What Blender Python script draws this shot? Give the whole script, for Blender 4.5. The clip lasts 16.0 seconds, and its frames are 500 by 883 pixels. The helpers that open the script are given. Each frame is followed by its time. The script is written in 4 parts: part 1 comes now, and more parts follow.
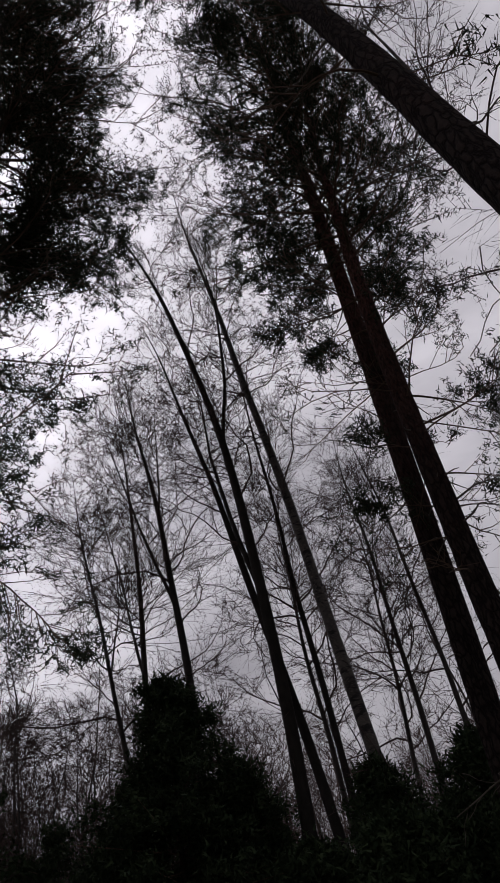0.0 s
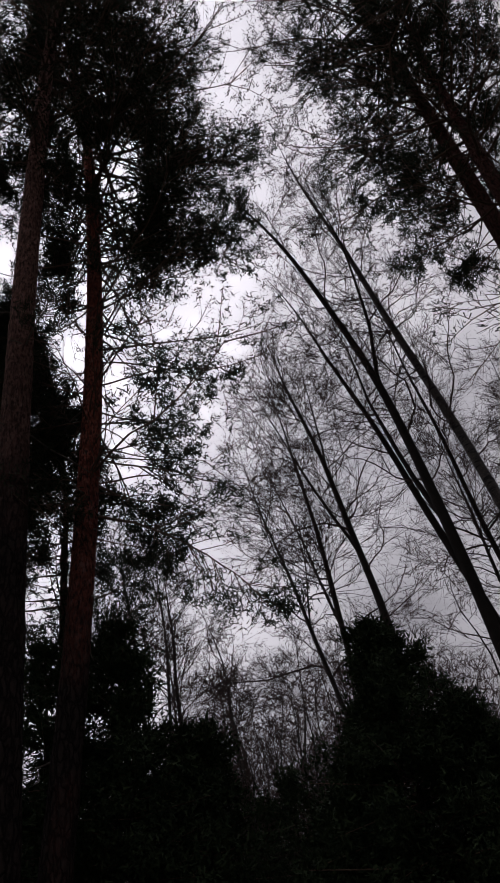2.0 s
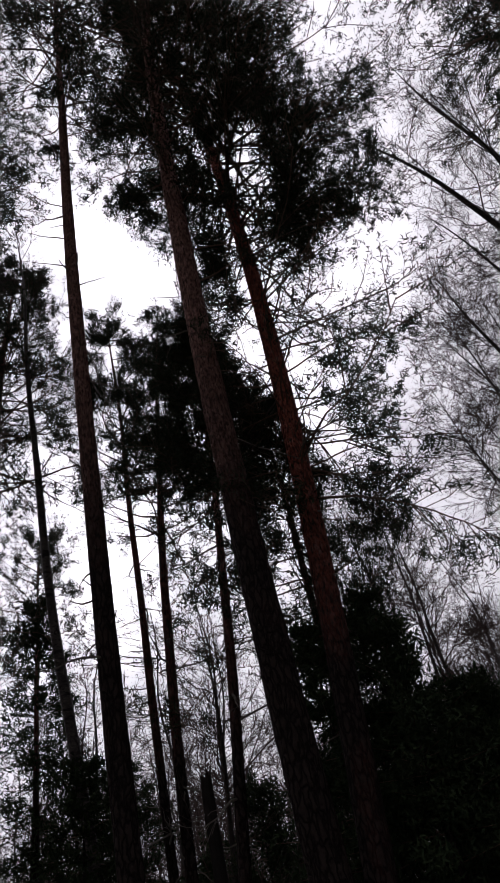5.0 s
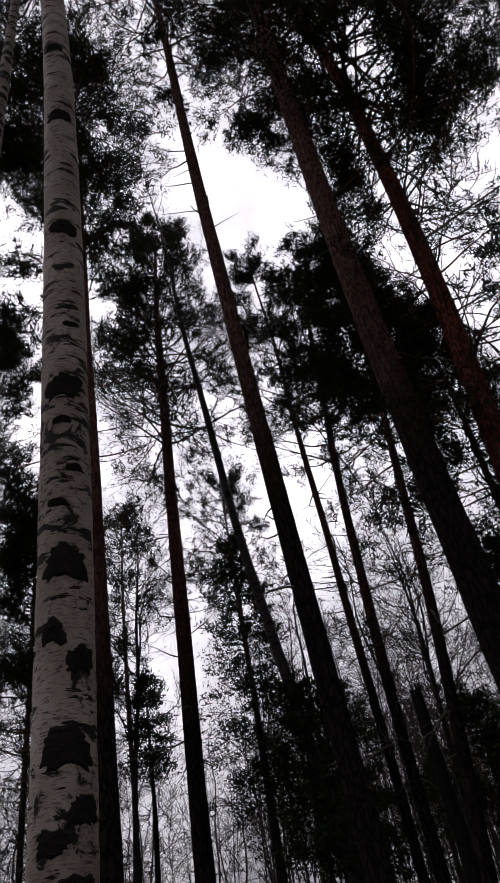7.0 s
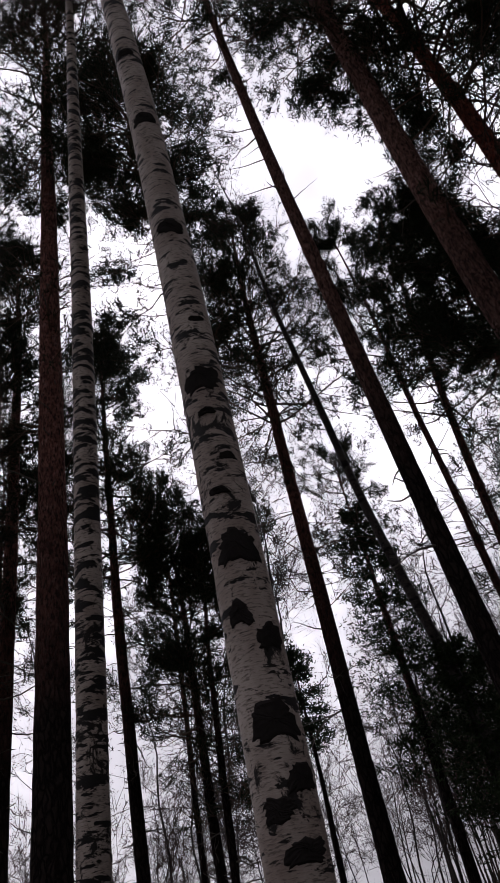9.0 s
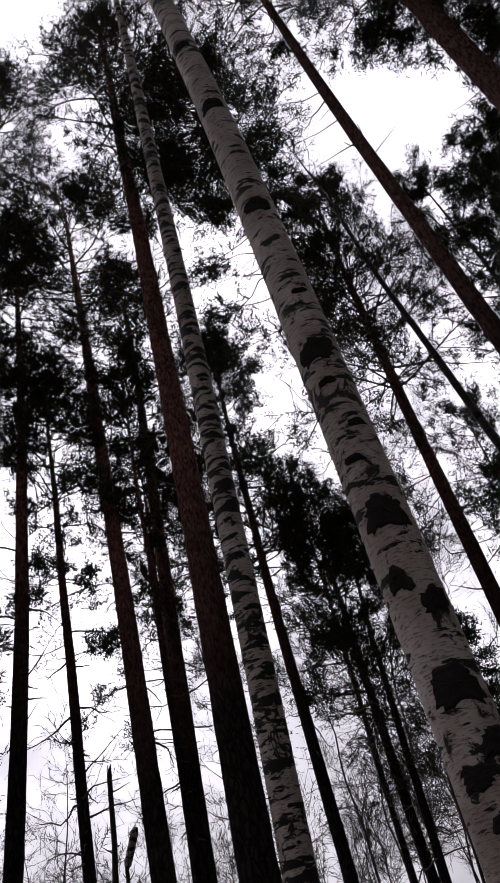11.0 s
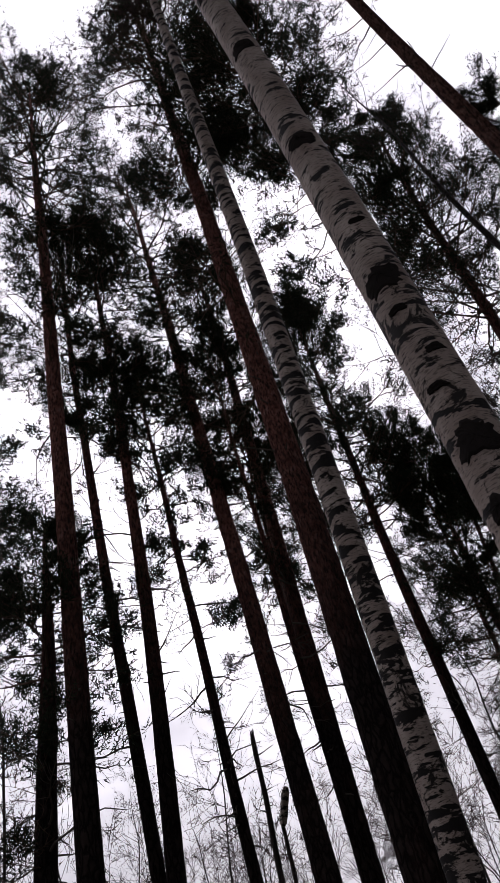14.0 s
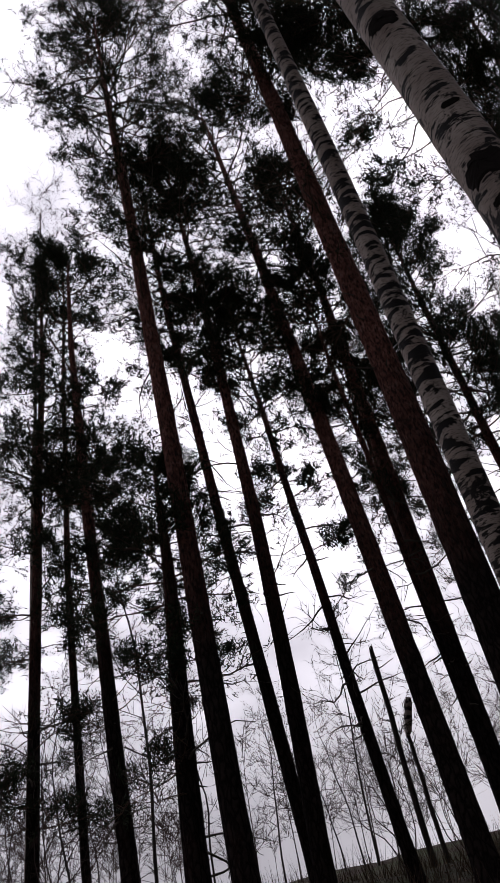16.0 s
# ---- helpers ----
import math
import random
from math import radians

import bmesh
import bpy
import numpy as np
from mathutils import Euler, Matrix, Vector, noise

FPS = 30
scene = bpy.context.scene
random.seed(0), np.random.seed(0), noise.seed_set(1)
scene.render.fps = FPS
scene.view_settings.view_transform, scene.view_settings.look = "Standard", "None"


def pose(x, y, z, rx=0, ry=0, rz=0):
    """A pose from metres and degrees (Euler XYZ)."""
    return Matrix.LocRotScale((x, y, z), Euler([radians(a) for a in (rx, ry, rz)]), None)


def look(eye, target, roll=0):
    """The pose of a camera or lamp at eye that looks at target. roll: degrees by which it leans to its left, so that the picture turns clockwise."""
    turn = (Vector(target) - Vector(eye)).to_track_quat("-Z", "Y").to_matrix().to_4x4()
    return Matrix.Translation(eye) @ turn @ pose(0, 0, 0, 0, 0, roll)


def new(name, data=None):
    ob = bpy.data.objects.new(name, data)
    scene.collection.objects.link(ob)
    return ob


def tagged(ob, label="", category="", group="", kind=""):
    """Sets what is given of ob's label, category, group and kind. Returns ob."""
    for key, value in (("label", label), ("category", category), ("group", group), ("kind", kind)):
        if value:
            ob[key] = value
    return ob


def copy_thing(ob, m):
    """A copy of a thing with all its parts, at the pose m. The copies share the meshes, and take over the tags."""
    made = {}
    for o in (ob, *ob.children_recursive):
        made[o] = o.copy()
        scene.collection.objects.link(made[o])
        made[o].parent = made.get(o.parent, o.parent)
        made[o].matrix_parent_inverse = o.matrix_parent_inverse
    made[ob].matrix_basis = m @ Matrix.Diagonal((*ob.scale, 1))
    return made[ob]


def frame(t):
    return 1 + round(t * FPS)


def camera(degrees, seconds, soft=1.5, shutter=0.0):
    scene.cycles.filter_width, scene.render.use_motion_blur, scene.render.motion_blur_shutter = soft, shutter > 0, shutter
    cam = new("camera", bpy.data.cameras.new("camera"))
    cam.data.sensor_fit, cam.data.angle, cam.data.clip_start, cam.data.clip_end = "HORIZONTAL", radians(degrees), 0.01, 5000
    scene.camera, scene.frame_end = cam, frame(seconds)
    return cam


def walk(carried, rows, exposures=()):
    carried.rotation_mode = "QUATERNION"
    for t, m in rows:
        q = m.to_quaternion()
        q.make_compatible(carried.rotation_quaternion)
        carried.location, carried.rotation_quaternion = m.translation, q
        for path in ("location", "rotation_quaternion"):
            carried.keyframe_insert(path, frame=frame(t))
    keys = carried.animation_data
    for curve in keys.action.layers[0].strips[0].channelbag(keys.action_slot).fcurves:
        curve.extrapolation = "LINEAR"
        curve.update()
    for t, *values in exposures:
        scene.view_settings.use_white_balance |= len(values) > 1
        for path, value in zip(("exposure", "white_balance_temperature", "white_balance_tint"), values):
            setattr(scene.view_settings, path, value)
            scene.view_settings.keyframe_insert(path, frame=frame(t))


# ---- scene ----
cam = camera(39.85, 16.0, soft=1.5)
PATH = [
    (0, (0.193, 0.246, 1.399), (0.1298, 1.7466, 2.7198), -13.94),
    (0.5, (0.120, 0.284, 1.408), (-0.1123, 1.8391, 2.6440), -13.49),
    (1, (0.047, 0.272, 1.389), (-0.2050, 1.8307, 2.6167), -14.40),
    (1.5, (-0.046, 0.243, 1.363), (-0.3952, 1.7474, 2.6335), -13.73),
    (2, (-0.103, 0.226, 1.378), (-0.5931, 1.6626, 2.6805), -13.36),
    (2.5, (-0.128, 0.224, 1.393), (-0.6980, 1.5768, 2.7510), -14.64),
    (3, (-0.125, 0.216, 1.378), (-0.7427, 1.5372, 2.7463), -14.20),
    (3.2, (-0.120, 0.206, 1.382), (-0.7802, 1.5191, 2.7390), -13.24),
    (5.3, (0.004, -0.046, 1.517), (-1.0304, 1.0679, 2.8172), -14.51),
    (5.5, (0.008, -0.052, 1.526), (-1.0648, 1.0320, 2.8206), -14.25),
    (6, (-0.009, -0.027, 1.564), (-1.1673, 0.9693, 2.8547), -13.65),
    (6.5, (-0.053, 0.018, 1.584), (-1.2885, 0.9138, 2.8768), -13.13),
    (7, (-0.082, 0.055, 1.579), (-1.4384, 0.8607, 2.8089), -11.37),
    (7.5, (-0.125, 0.063, 1.559), (-1.6317, 0.7029, 2.7078), -10.09),
    (8, (-0.147, 0.015, 1.579), (-1.6711, 0.6250, 2.7209), -11.56),
    (8.5, (-0.147, -0.088, 1.591), (-1.6385, 0.5353, 2.7689), -12.93),
    (9, (-0.141, -0.187, 1.596), (-1.6271, 0.3567, 2.8190), -13.50),
    (9.5, (-0.152, -0.248, 1.602), (-1.6623, 0.1964, 2.8357), -13.33),
    (10, (-0.176, -0.267, 1.604), (-1.6940, 0.0967, 2.8543), -15.24),
    (10.2, (-0.187, -0.262, 1.607), (-1.7143, 0.0675, 2.8550), -15.17),
    (12.3, (-0.344, -0.101, 1.634), (-1.8816, -0.0752, 2.9120), -17.05),
    (12.5, (-0.361, -0.102, 1.632), (-1.9033, -0.0946, 2.9048), -16.85),
    (13, (-0.377, -0.102, 1.633), (-1.9309, -0.1493, 2.8915), -16.04),
    (13.5, (-0.399, -0.099, 1.629), (-1.9632, -0.1974, 2.8716), -15.69),
    (14, (-0.414, -0.084, 1.624), (-1.9735, -0.2060, 2.8701), -16.70),
    (14.5, (-0.431, -0.064, 1.624), (-1.9949, -0.2385, 2.8585), -16.65),
    (15, (-0.449, -0.054, 1.620), (-2.0278, -0.3355, 2.8150), -14.95),
    (15.5, (-0.494, -0.049, 1.632), (-2.0961, -0.4509, 2.7592), -14.03),
    (16, (-0.486, -0.109, 1.662), (-2.0613, -0.5740, 2.8027), -14.14),
]
walk(cam, [(t, look(eye, target, roll)) for t, eye, target, roll in PATH],
     exposures=[(0.0, -0.66, 6250, 20), (3.0, -0.74, 6250, 20), (5.5, -0.42, 6200, 20), (7.0, -0.66, 6200, 20), (10.0, -0.60, 6150, 21), (12.5, -0.48, 6150, 21), (14.5, -0.58, 6150, 21), (16.0, -0.76, 6150, 21)])

# ---------------------------------------------------------------- light
# Thin overcast: a bright veil, brightest towards the hidden sun, with slow grey clouds in it.
SUN_AZ, SUN_EL = 96.0, 40.0          # degrees to the left of +y, degrees above the horizon
sun_dir = Vector((-math.sin(radians(SUN_AZ)) * math.cos(radians(SUN_EL)),
                  math.cos(radians(SUN_AZ)) * math.cos(radians(SUN_EL)), math.sin(radians(SUN_EL))))
sky_world = bpy.data.worlds.new("overcast_sky")
scene.world = sky_world
sky_world.use_nodes = True
wt = sky_world.node_tree
wt.nodes.clear()


def wnode(kind, **kw):
    n = wt.nodes.new(kind)
    for k, v in kw.items():
        n.inputs[k].default_value = v
    return n


w_out = wnode("ShaderNodeOutputWorld")
w_bg = wnode("ShaderNodeBackground")
w_tc = wnode("ShaderNodeTexCoord")
w_sky = wnode("ShaderNodeTexSky")
w_sky.sky_type = "NISHITA"
w_sky.sun_disc = False
w_sky.sun_elevation = radians(SUN_EL)
w_sky.sun_rotation = radians(-SUN_AZ)
w_sky.dust_density = 6.0
w_map = wnode("ShaderNodeMapping")
w_map.inputs["Scale"].default_value = (1.0, 1.0, 2.2)
w_noise = wnode("ShaderNodeTexNoise", Scale=2.6, Detail=5.0, Roughness=0.55, Distortion=0.3)
w_ramp = wnode("ShaderNodeValToRGB")
w_ramp.color_ramp.elements[0].position = 0.30
w_ramp.color_ramp.elements[0].color = (0.48, 0.475, 0.485, 1)
w_ramp.color_ramp.elements[1].position = 0.66
w_ramp.color_ramp.elements[1].color = (1.0, 0.985, 0.98, 1)
w_dot = wnode("ShaderNodeVectorMath")
w_dot.operation = "DOT_PRODUCT"
w_dot.inputs[1].default_value = sun_dir
w_glow = wnode("ShaderNodeMapRange")
w_glow.inputs["From Min"].default_value = 0.30
w_glow.inputs["From Max"].default_value = 1.0
w_glow.inputs["To Min"].default_value = 1.0
w_glow.inputs["To Max"].default_value = 3.3
w_sep = wnode("ShaderNodeSeparateXYZ")
w_rise = wnode("ShaderNodeMapRange")           # an overcast sky is several times as bright overhead as at the horizon
w_rise.inputs["From Max"].default_value = 0.55
w_rise.inputs["From Min"].default_value = 0.08
w_rise.inputs["To Min"].default_value = 0.42
w_rise.inputs["To Max"].default_value = 1.0
w_both = wnode("ShaderNodeMath")
w_both.operation = "MULTIPLY"
w_veil = wnode("ShaderNodeVectorMath")
w_veil.operation = "SCALE"
w_mix = wnode("ShaderNodeMix")
w_mix.data_type = "RGBA"
w_mix.inputs["Factor"].default_value = 0.96
w_blue = wnode("ShaderNodeVectorMath")
w_blue.operation = "SCALE"
w_blue.inputs["Scale"].default_value = 0.10
wl = wt.links.new
wl(w_tc.outputs["Generated"], w_map.inputs["Vector"])
wl(w_map.outputs["Vector"], w_noise.inputs["Vector"])
wl(w_noise.outputs["Fac"], w_ramp.inputs["Fac"])
wl(w_tc.outputs["Generated"], w_dot.inputs[0])
wl(w_dot.outputs["Value"], w_glow.inputs["Value"])
wl(w_ramp.outputs["Color"], w_veil.inputs[0])
wl(w_tc.outputs["Generated"], w_sep.inputs["Vector"])
wl(w_sep.outputs["Z"], w_rise.inputs["Value"])
wl(w_glow.outputs["Result"], w_both.inputs[0])
wl(w_rise.outputs["Result"], w_both.inputs[1])
wl(w_both.outputs["Value"], w_veil.inputs["Scale"])
wl(w_sky.outputs["Color"], w_blue.inputs[0])
wl(w_blue.outputs["Vector"], w_mix.inputs["A"])
wl(w_veil.outputs["Vector"], w_mix.inputs["B"])
wl(w_mix.outputs["Result"], w_bg.inputs["Color"])
w_bg.inputs["Strength"].default_value = 1.0
wl(w_bg.outputs["Background"], w_out.inputs["Surface"])

sun_data = bpy.data.lights.new("sun", "SUN")
sun_data.energy = 0.35
sun_data.angle = radians(25)
sun_data.color = (1.0, 0.97, 0.93)
sun = new("sun", sun_data)
sun.matrix_world = look(sun_dir * 60, (0, 0, 0))


# ---------------------------------------------------------------- materials
class Nodes:
    """A small writer of node materials."""

    def __init__(self, name, rough=0.9, spec=0.2):
        self.m = bpy.data.materials.new(name)
        self.m.use_nodes = True
        self.t = self.m.node_tree
        self.b = self.t.nodes["Principled BSDF"]
        self.b.inputs["Roughness"].default_value = rough
        self.b.inputs["Specular IOR Level"].default_value = spec

    def add(self, kind, **kw):
        n = self.t.nodes.new(kind)
        for k, v in kw.items():
            n.inputs[k].default_value = v
        return n

    def link(self, a, b):
        self.t.links.new(a, b)

    def coords(self, scale, kind="Object"):
        tc, mp = self.add("ShaderNodeTexCoord"), self.add("ShaderNodeMapping")
        mp.inputs["Scale"].default_value = scale
        self.link(tc.outputs[kind], mp.inputs["Vector"])
        return mp.outputs["Vector"]

    def noise(self, scale, size, detail=4.0, rough=0.6, distortion=0.0):
        n = self.add("ShaderNodeTexNoise", Scale=size, Detail=detail, Roughness=rough, Distortion=distortion)
        self.link(self.coords(scale), n.inputs["Vector"])
        return n.outputs["Fac"]

    def ramp(self, fac, *stops):
        r = self.add("ShaderNodeValToRGB")
        e = r.color_ramp.elements
        while len(e) < len(stops):
            e.new(0.5)
        for el, (p, c) in zip(e, stops):
            el.position, el.color = p, (*c, 1)
        self.link(fac, r.inputs["Fac"])
        return r.outputs["Color"]

    def mix(self, fac, a, b, mode="MIX"):
        n = self.add("ShaderNodeMix")
        n.data_type, n.blend_type = "RGBA", mode
        for socket, v in (("Factor", fac), ("A", a), ("B", b)):
            if isinstance(v, (int, float)):
                n.inputs[socket].default_value = v
            elif isinstance(v, tuple):
                n.inputs[socket].default_value = (*v, 1)
            else:
                self.link(v, n.inputs[socket])
        return n.outputs["Result"]

    def height(self, lo, hi):
        tc, s, r = self.add("ShaderNodeTexCoord"), self.add("ShaderNodeSeparateXYZ"), self.add("ShaderNodeMapRange")
        self.link(tc.outputs["Object"], s.inputs["Vector"])
        self.link(s.outputs["Z"], r.inputs["Value"])
        r.inputs["From Min"].default_value, r.inputs["From Max"].default_value = lo, hi
        return r.outputs["Result"]

    def done(self, color, bump=None, strength=0.5, distance=0.01):
        if isinstance(color, tuple):
            self.b.inputs["Base Color"].default_value = (*color, 1)
        else:
            self.link(color, self.b.inputs["Base Color"])
        if bump is not None:
            n = self.add("ShaderNodeBump", Strength=strength, Distance=distance)
            self.link(bump, n.inputs["Height"])
            self.link(n.outputs["Normal"], self.b.inputs["Normal"])
        return self.m


def make_pine_bark(name="pine_bark", lo=3.0, hi=8.0, glow=1.0, tone=(0.19, 0.084, 0.068)):
    """Dark furrowed plates below, turning to thin orange flakes between the levels lo and hi."""
    n = Nodes(name, 0.95, 0.04)
    v = n.add("ShaderNodeTexVoronoi", Scale=17.0, Randomness=1.0)
    v.feature = "DISTANCE_TO_EDGE"
    wv = n.add("ShaderNodeVectorMath")
    wv.operation = "MULTIPLY_ADD"
    wn = n.add("ShaderNodeTexNoise", Scale=11.0, Detail=3.0)
    n.link(n.coords((1.0, 1.0, 0.6)), wn.inputs["Vector"])
    n.link(wn.outputs["Color"], wv.inputs[0])
    wv.inputs[1].default_value = (0.10, 0.10, 0.10)
    n.link(n.coords((1.0, 1.0, 0.30)), wv.inputs[2])
    n.link(wv.outputs["Vector"], v.inputs["Vector"])
    crack = n.ramp(v.outputs["Distance"], (0.0, (0, 0, 0)), (0.22, (1, 1, 1)))
    grain = n.noise((1, 1, 0.5), 22, 5)
    low = n.mix(grain, (0.016, 0.012, 0.011), (0.042, 0.031, 0.028))
    low = n.mix(crack, (0.008, 0.006, 0.006), low)
    flake = n.noise((1, 1, 0.7), 9, 5, 0.7)
    high = n.ramp(flake, (0.30, tuple(c * 0.35 * glow for c in tone)), (0.55, tuple(c * glow for c in tone)), (0.75, (0.21 * glow, 0.135 * glow, 0.12 * glow)))
    high = n.mix(n.ramp(n.noise((1, 1, 0.35), 34, 4, 0.65), (0.38, (0, 0, 0)), (0.55, (1, 1, 1))), (0.035 * glow, 0.022 * glow, 0.019 * glow), high)
    wander = n.noise((1, 1, 0.4), 1.3, 3)
    h = n.add("ShaderNodeMath")
    h.operation = "ADD"
    n.link(n.height(lo, hi), h.inputs[0])
    w2 = n.add("ShaderNodeMapRange")
    w2.inputs["To Min"].default_value, w2.inputs["To Max"].default_value = -0.5, 0.5
    n.link(wander, w2.inputs["Value"])
    n.link(w2.outputs["Result"], h.inputs[1])
    h.use_clamp = True
    col = n.mix(h.outputs["Value"], low, high)
    return n.done(col, n.mix(0.4, crack, grain), 0.9, 0.03)


def make_birch_bark(name, pale, white, bands=0.0):
    n = Nodes(name, 0.75, 0.25)
    base = n.ramp(n.noise((1, 1, 0.6), 3.5, 5), (0.3, pale), (0.65, white))
    fine = n.noise((15, 15, 75), 1.6, 4, 0.6)                 # pores in short level dashes
    col = n.mix(n.ramp(fine, (0.52, (0, 0, 0)), (0.62, (0.8, 0.8, 0.8))), base, (0.13, 0.105, 0.09))
    band = n.noise((3.2, 3.2, 11), 1.2, 6, 0.62, 0.3)      # broad dark collars
    col = n.mix(n.ramp(band, (0.565 - bands, (0, 0, 0)), (0.59 - bands, (1, 1, 1))), col, (0.014, 0.012, 0.012))
    dash = n.noise((8, 8, 26), 1.25, 5, 0.65, 0.4)              # short black dashes
    col = n.mix(n.ramp(dash, (0.615, (0, 0, 0)), (0.64, (1, 1, 1))), col, (0.02, 0.017, 0.016))
    patch = n.noise((3.2, 3.2, 2.6), 1.7, 6, 0.68, 0.9)      # cracked black plates, more of them low down
    lift = n.add("ShaderNodeMapRange")
    lift.inputs["From Min"].default_value, lift.inputs["From Max"].default_value = 1.0, 0.0
    lift.inputs["To Min"].default_value, lift.inputs["To Max"].default_value = -0.04, 0.09
    n.link(n.height(0.5, 6.5), lift.inputs["Value"])
    s = n.add("ShaderNodeMath")
    s.operation = "ADD"
    n.link(patch, s.inputs[0])
    n.link(lift.outputs["Result"], s.inputs[1])
    black = n.ramp(s.outputs["Value"], (0.60, (0, 0, 0)), (0.64, (1, 1, 1)))
    col = n.mix(black, col, (0.020, 0.017, 0.016))
    return n.done(col, n.mix(0.5, fine, patch), 0.6, 0.012)


def make_twig(name, a, b):
    n = Nodes(name, 0.92, 0.05)
    g = n.noise((1, 1, 0.4), 14, 4)
    return n.done(n.mix(g, a, b), g, 0.5, 0.006)


def make_needles(name, a, b):
    n = Nodes(name, 0.8, 0.08)
    geo = n.add("ShaderNodeNewGeometry")
    return n.done(n.mix(geo.outputs["Random Per Island"], a, b))


def make_ground():
    n = Nodes("forest_floor", 0.97, 0.1)
    a = n.noise((1, 1, 1), 0.35, 6)
    b = n.noise((1, 1, 1), 14, 6, 0.7)
    c = n.ramp(b, (0.3, (0.012, 0.009, 0.007)), (0.55, (0.042, 0.027, 0.018)), (0.75, (0.085, 0.06, 0.04)))
    moss = n.mix(b, (0.018, 0.026, 0.010), (0.05, 0.055, 0.022))
    return n.done(n.mix(n.ramp(a, (0.45, (0, 0, 0)), (0.6, (1, 1, 1))), c, moss), b, 1.0, 0.04)


PINE_BARK = make_pine_bark(lo=2.5, hi=7.0, glow=1.25)
BROWN_BARK = make_pine_bark("brown_pine_bark", 4.5, 11.0, 0.6)
ORANGE_BARK = make_pine_bark("orange_pine_bark", 3.2, 7.5, 1.2, (0.25, 0.075, 0.052))
DARK_PINE_BARK = make_pine_bark("dark_pine_bark", 5.0, 8.5, 1.25, (0.16, 0.085, 0.070))
PLATED_BARK = make_pine_bark("plated_pine_bark", 10.0, 30.0, 0.5)
BIRCH_BARK = make_birch_bark("birch_bark", (0.25, 0.19, 0.16), (0.49, 0.42, 0.37))
RINGED_BIRCH = make_birch_bark("ringed_birch_bark", (0.25, 0.19, 0.16), (0.49, 0.42, 0.37), 0.065)
# Silver birch standing against the sky: its backlit shade put into the bark colour.
BACKLIT_BIRCH = make_birch_bark("backlit_birch_bark", (0.018, 0.015, 0.014), (0.075, 0.065, 0.058))
ALDER_BARK = make_twig("alder_bark", (0.022, 0.019, 0.018), (0.07, 0.062, 0.057))
PINE_TWIG = make_twig("pine_twig", (0.05, 0.034, 0.026), (0.13, 0.085, 0.06))
# Near black; on the birches this colour holds their shade against the sky.
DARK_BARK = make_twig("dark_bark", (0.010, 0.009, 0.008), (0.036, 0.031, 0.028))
BARE_TWIG = make_twig("bare_twig", (0.035, 0.024, 0.022), (0.085, 0.06, 0.052))
PINE_NEEDLE = make_needles("pine_needles", (0.015, 0.021, 0.013), (0.040, 0.049, 0.028))
SPRUCE_NEEDLE = make_needles("spruce_needles", (0.012, 0.022, 0.010), (0.035, 0.05, 0.022))
BLACK_SCAR = make_twig("birch_scar", (0.012, 0.010, 0.010), (0.035, 0.03, 0.028))
DEAD_WOOD = make_twig("dead_wood", (0.05, 0.042, 0.035), (0.14, 0.12, 0.10))
GROUND = make_ground()
LITTER = make_needles("leaf_litter", (0.07, 0.038, 0.02), (0.16, 0.10, 0.055))
DRY_GRASS = make_needles("dry_grass", (0.045, 0.03, 0.02), (0.10, 0.07, 0.045))


# ---------------------------------------------------------------- mesh tools
class Soup:
    """Gathers vertices and faces of one size and makes a mesh of them."""

    def __init__(self):
        self.v, self.f, self.n = [], [], 0

    def put(self, verts, faces):
        self.v.append(verts.reshape(-1, 3))
        self.f.append(faces + self.n)
        self.n += len(self.v[-1])

    def mesh(self, name, material, smooth=True):
        me = bpy.data.meshes.new(name)
        if self.n:
            v = np.concatenate(self.v).astype(np.float32)
            groups = [g for g in self.f if len(g)]
            loops = np.concatenate([g.ravel() for g in groups]).astype(np.int32)
            sizes = np.concatenate([np.full(len(g), g.shape[1]) for g in groups]).astype(np.int32)
            me.vertices.add(len(v))
            me.vertices.foreach_set("co", v.ravel())
            me.loops.add(len(loops))
            me.loops.foreach_set("vertex_index", loops)
            me.polygons.add(len(sizes))
            me.polygons.foreach_set("loop_start", np.concatenate([[0], np.cumsum(sizes)[:-1]]).astype(np.int32))
            me.polygons.foreach_set("use_smooth", np.full(len(sizes), smooth))
            me.update(calc_edges=True)
        me.materials.append(material)
        return me


def part(name, soup, material, parent, label="", smooth=True):
    ob = new(name, soup.mesh(name, material, smooth))
    ob.parent = parent
    return tagged(ob, label)


def stuff(name, soup, material, parent):
    """What is too fine to pick apart: twigs beyond counting, needles."""
    return tagged(part(name, soup, material, parent, smooth=name != "foliage"), kind="stuff")


def unit(v):
    return v / (np.linalg.norm(v, axis=-1, keepdims=True) + 1e-9)


def tubes(soup, paths, radii, sides):
    """Round bars along n paths of k points each."""
    n, k, _ = paths.shape
    tang = unit(np.gradient(paths, axis=1))
    ref = np.where(np.abs(tang[..., 2:3]) > 0.9, np.array([1.0, 0, 0]), np.array([0, 0, 1.0]))
    a = unit(np.cross(tang, ref))
    b = np.cross(tang, a)
    ang = np.arange(sides) * 2 * np.pi / sides
    ring = a[:, :, None] * np.cos(ang)[:, None] + b[:, :, None] * np.sin(ang)[:, None]
    verts = paths[:, :, None] + ring * radii[:, :, None, None]
    i, j, s = np.meshgrid(np.arange(n), np.arange(k - 1), np.arange(sides), indexing="ij")
    at = lambda jj, ss: (i * k + jj) * sides + ss % sides
    soup.put(verts, np.stack([at(j, s), at(j, s + 1), at(j + 1, s + 1), at(j + 1, s)], -1).reshape(-1, 4))


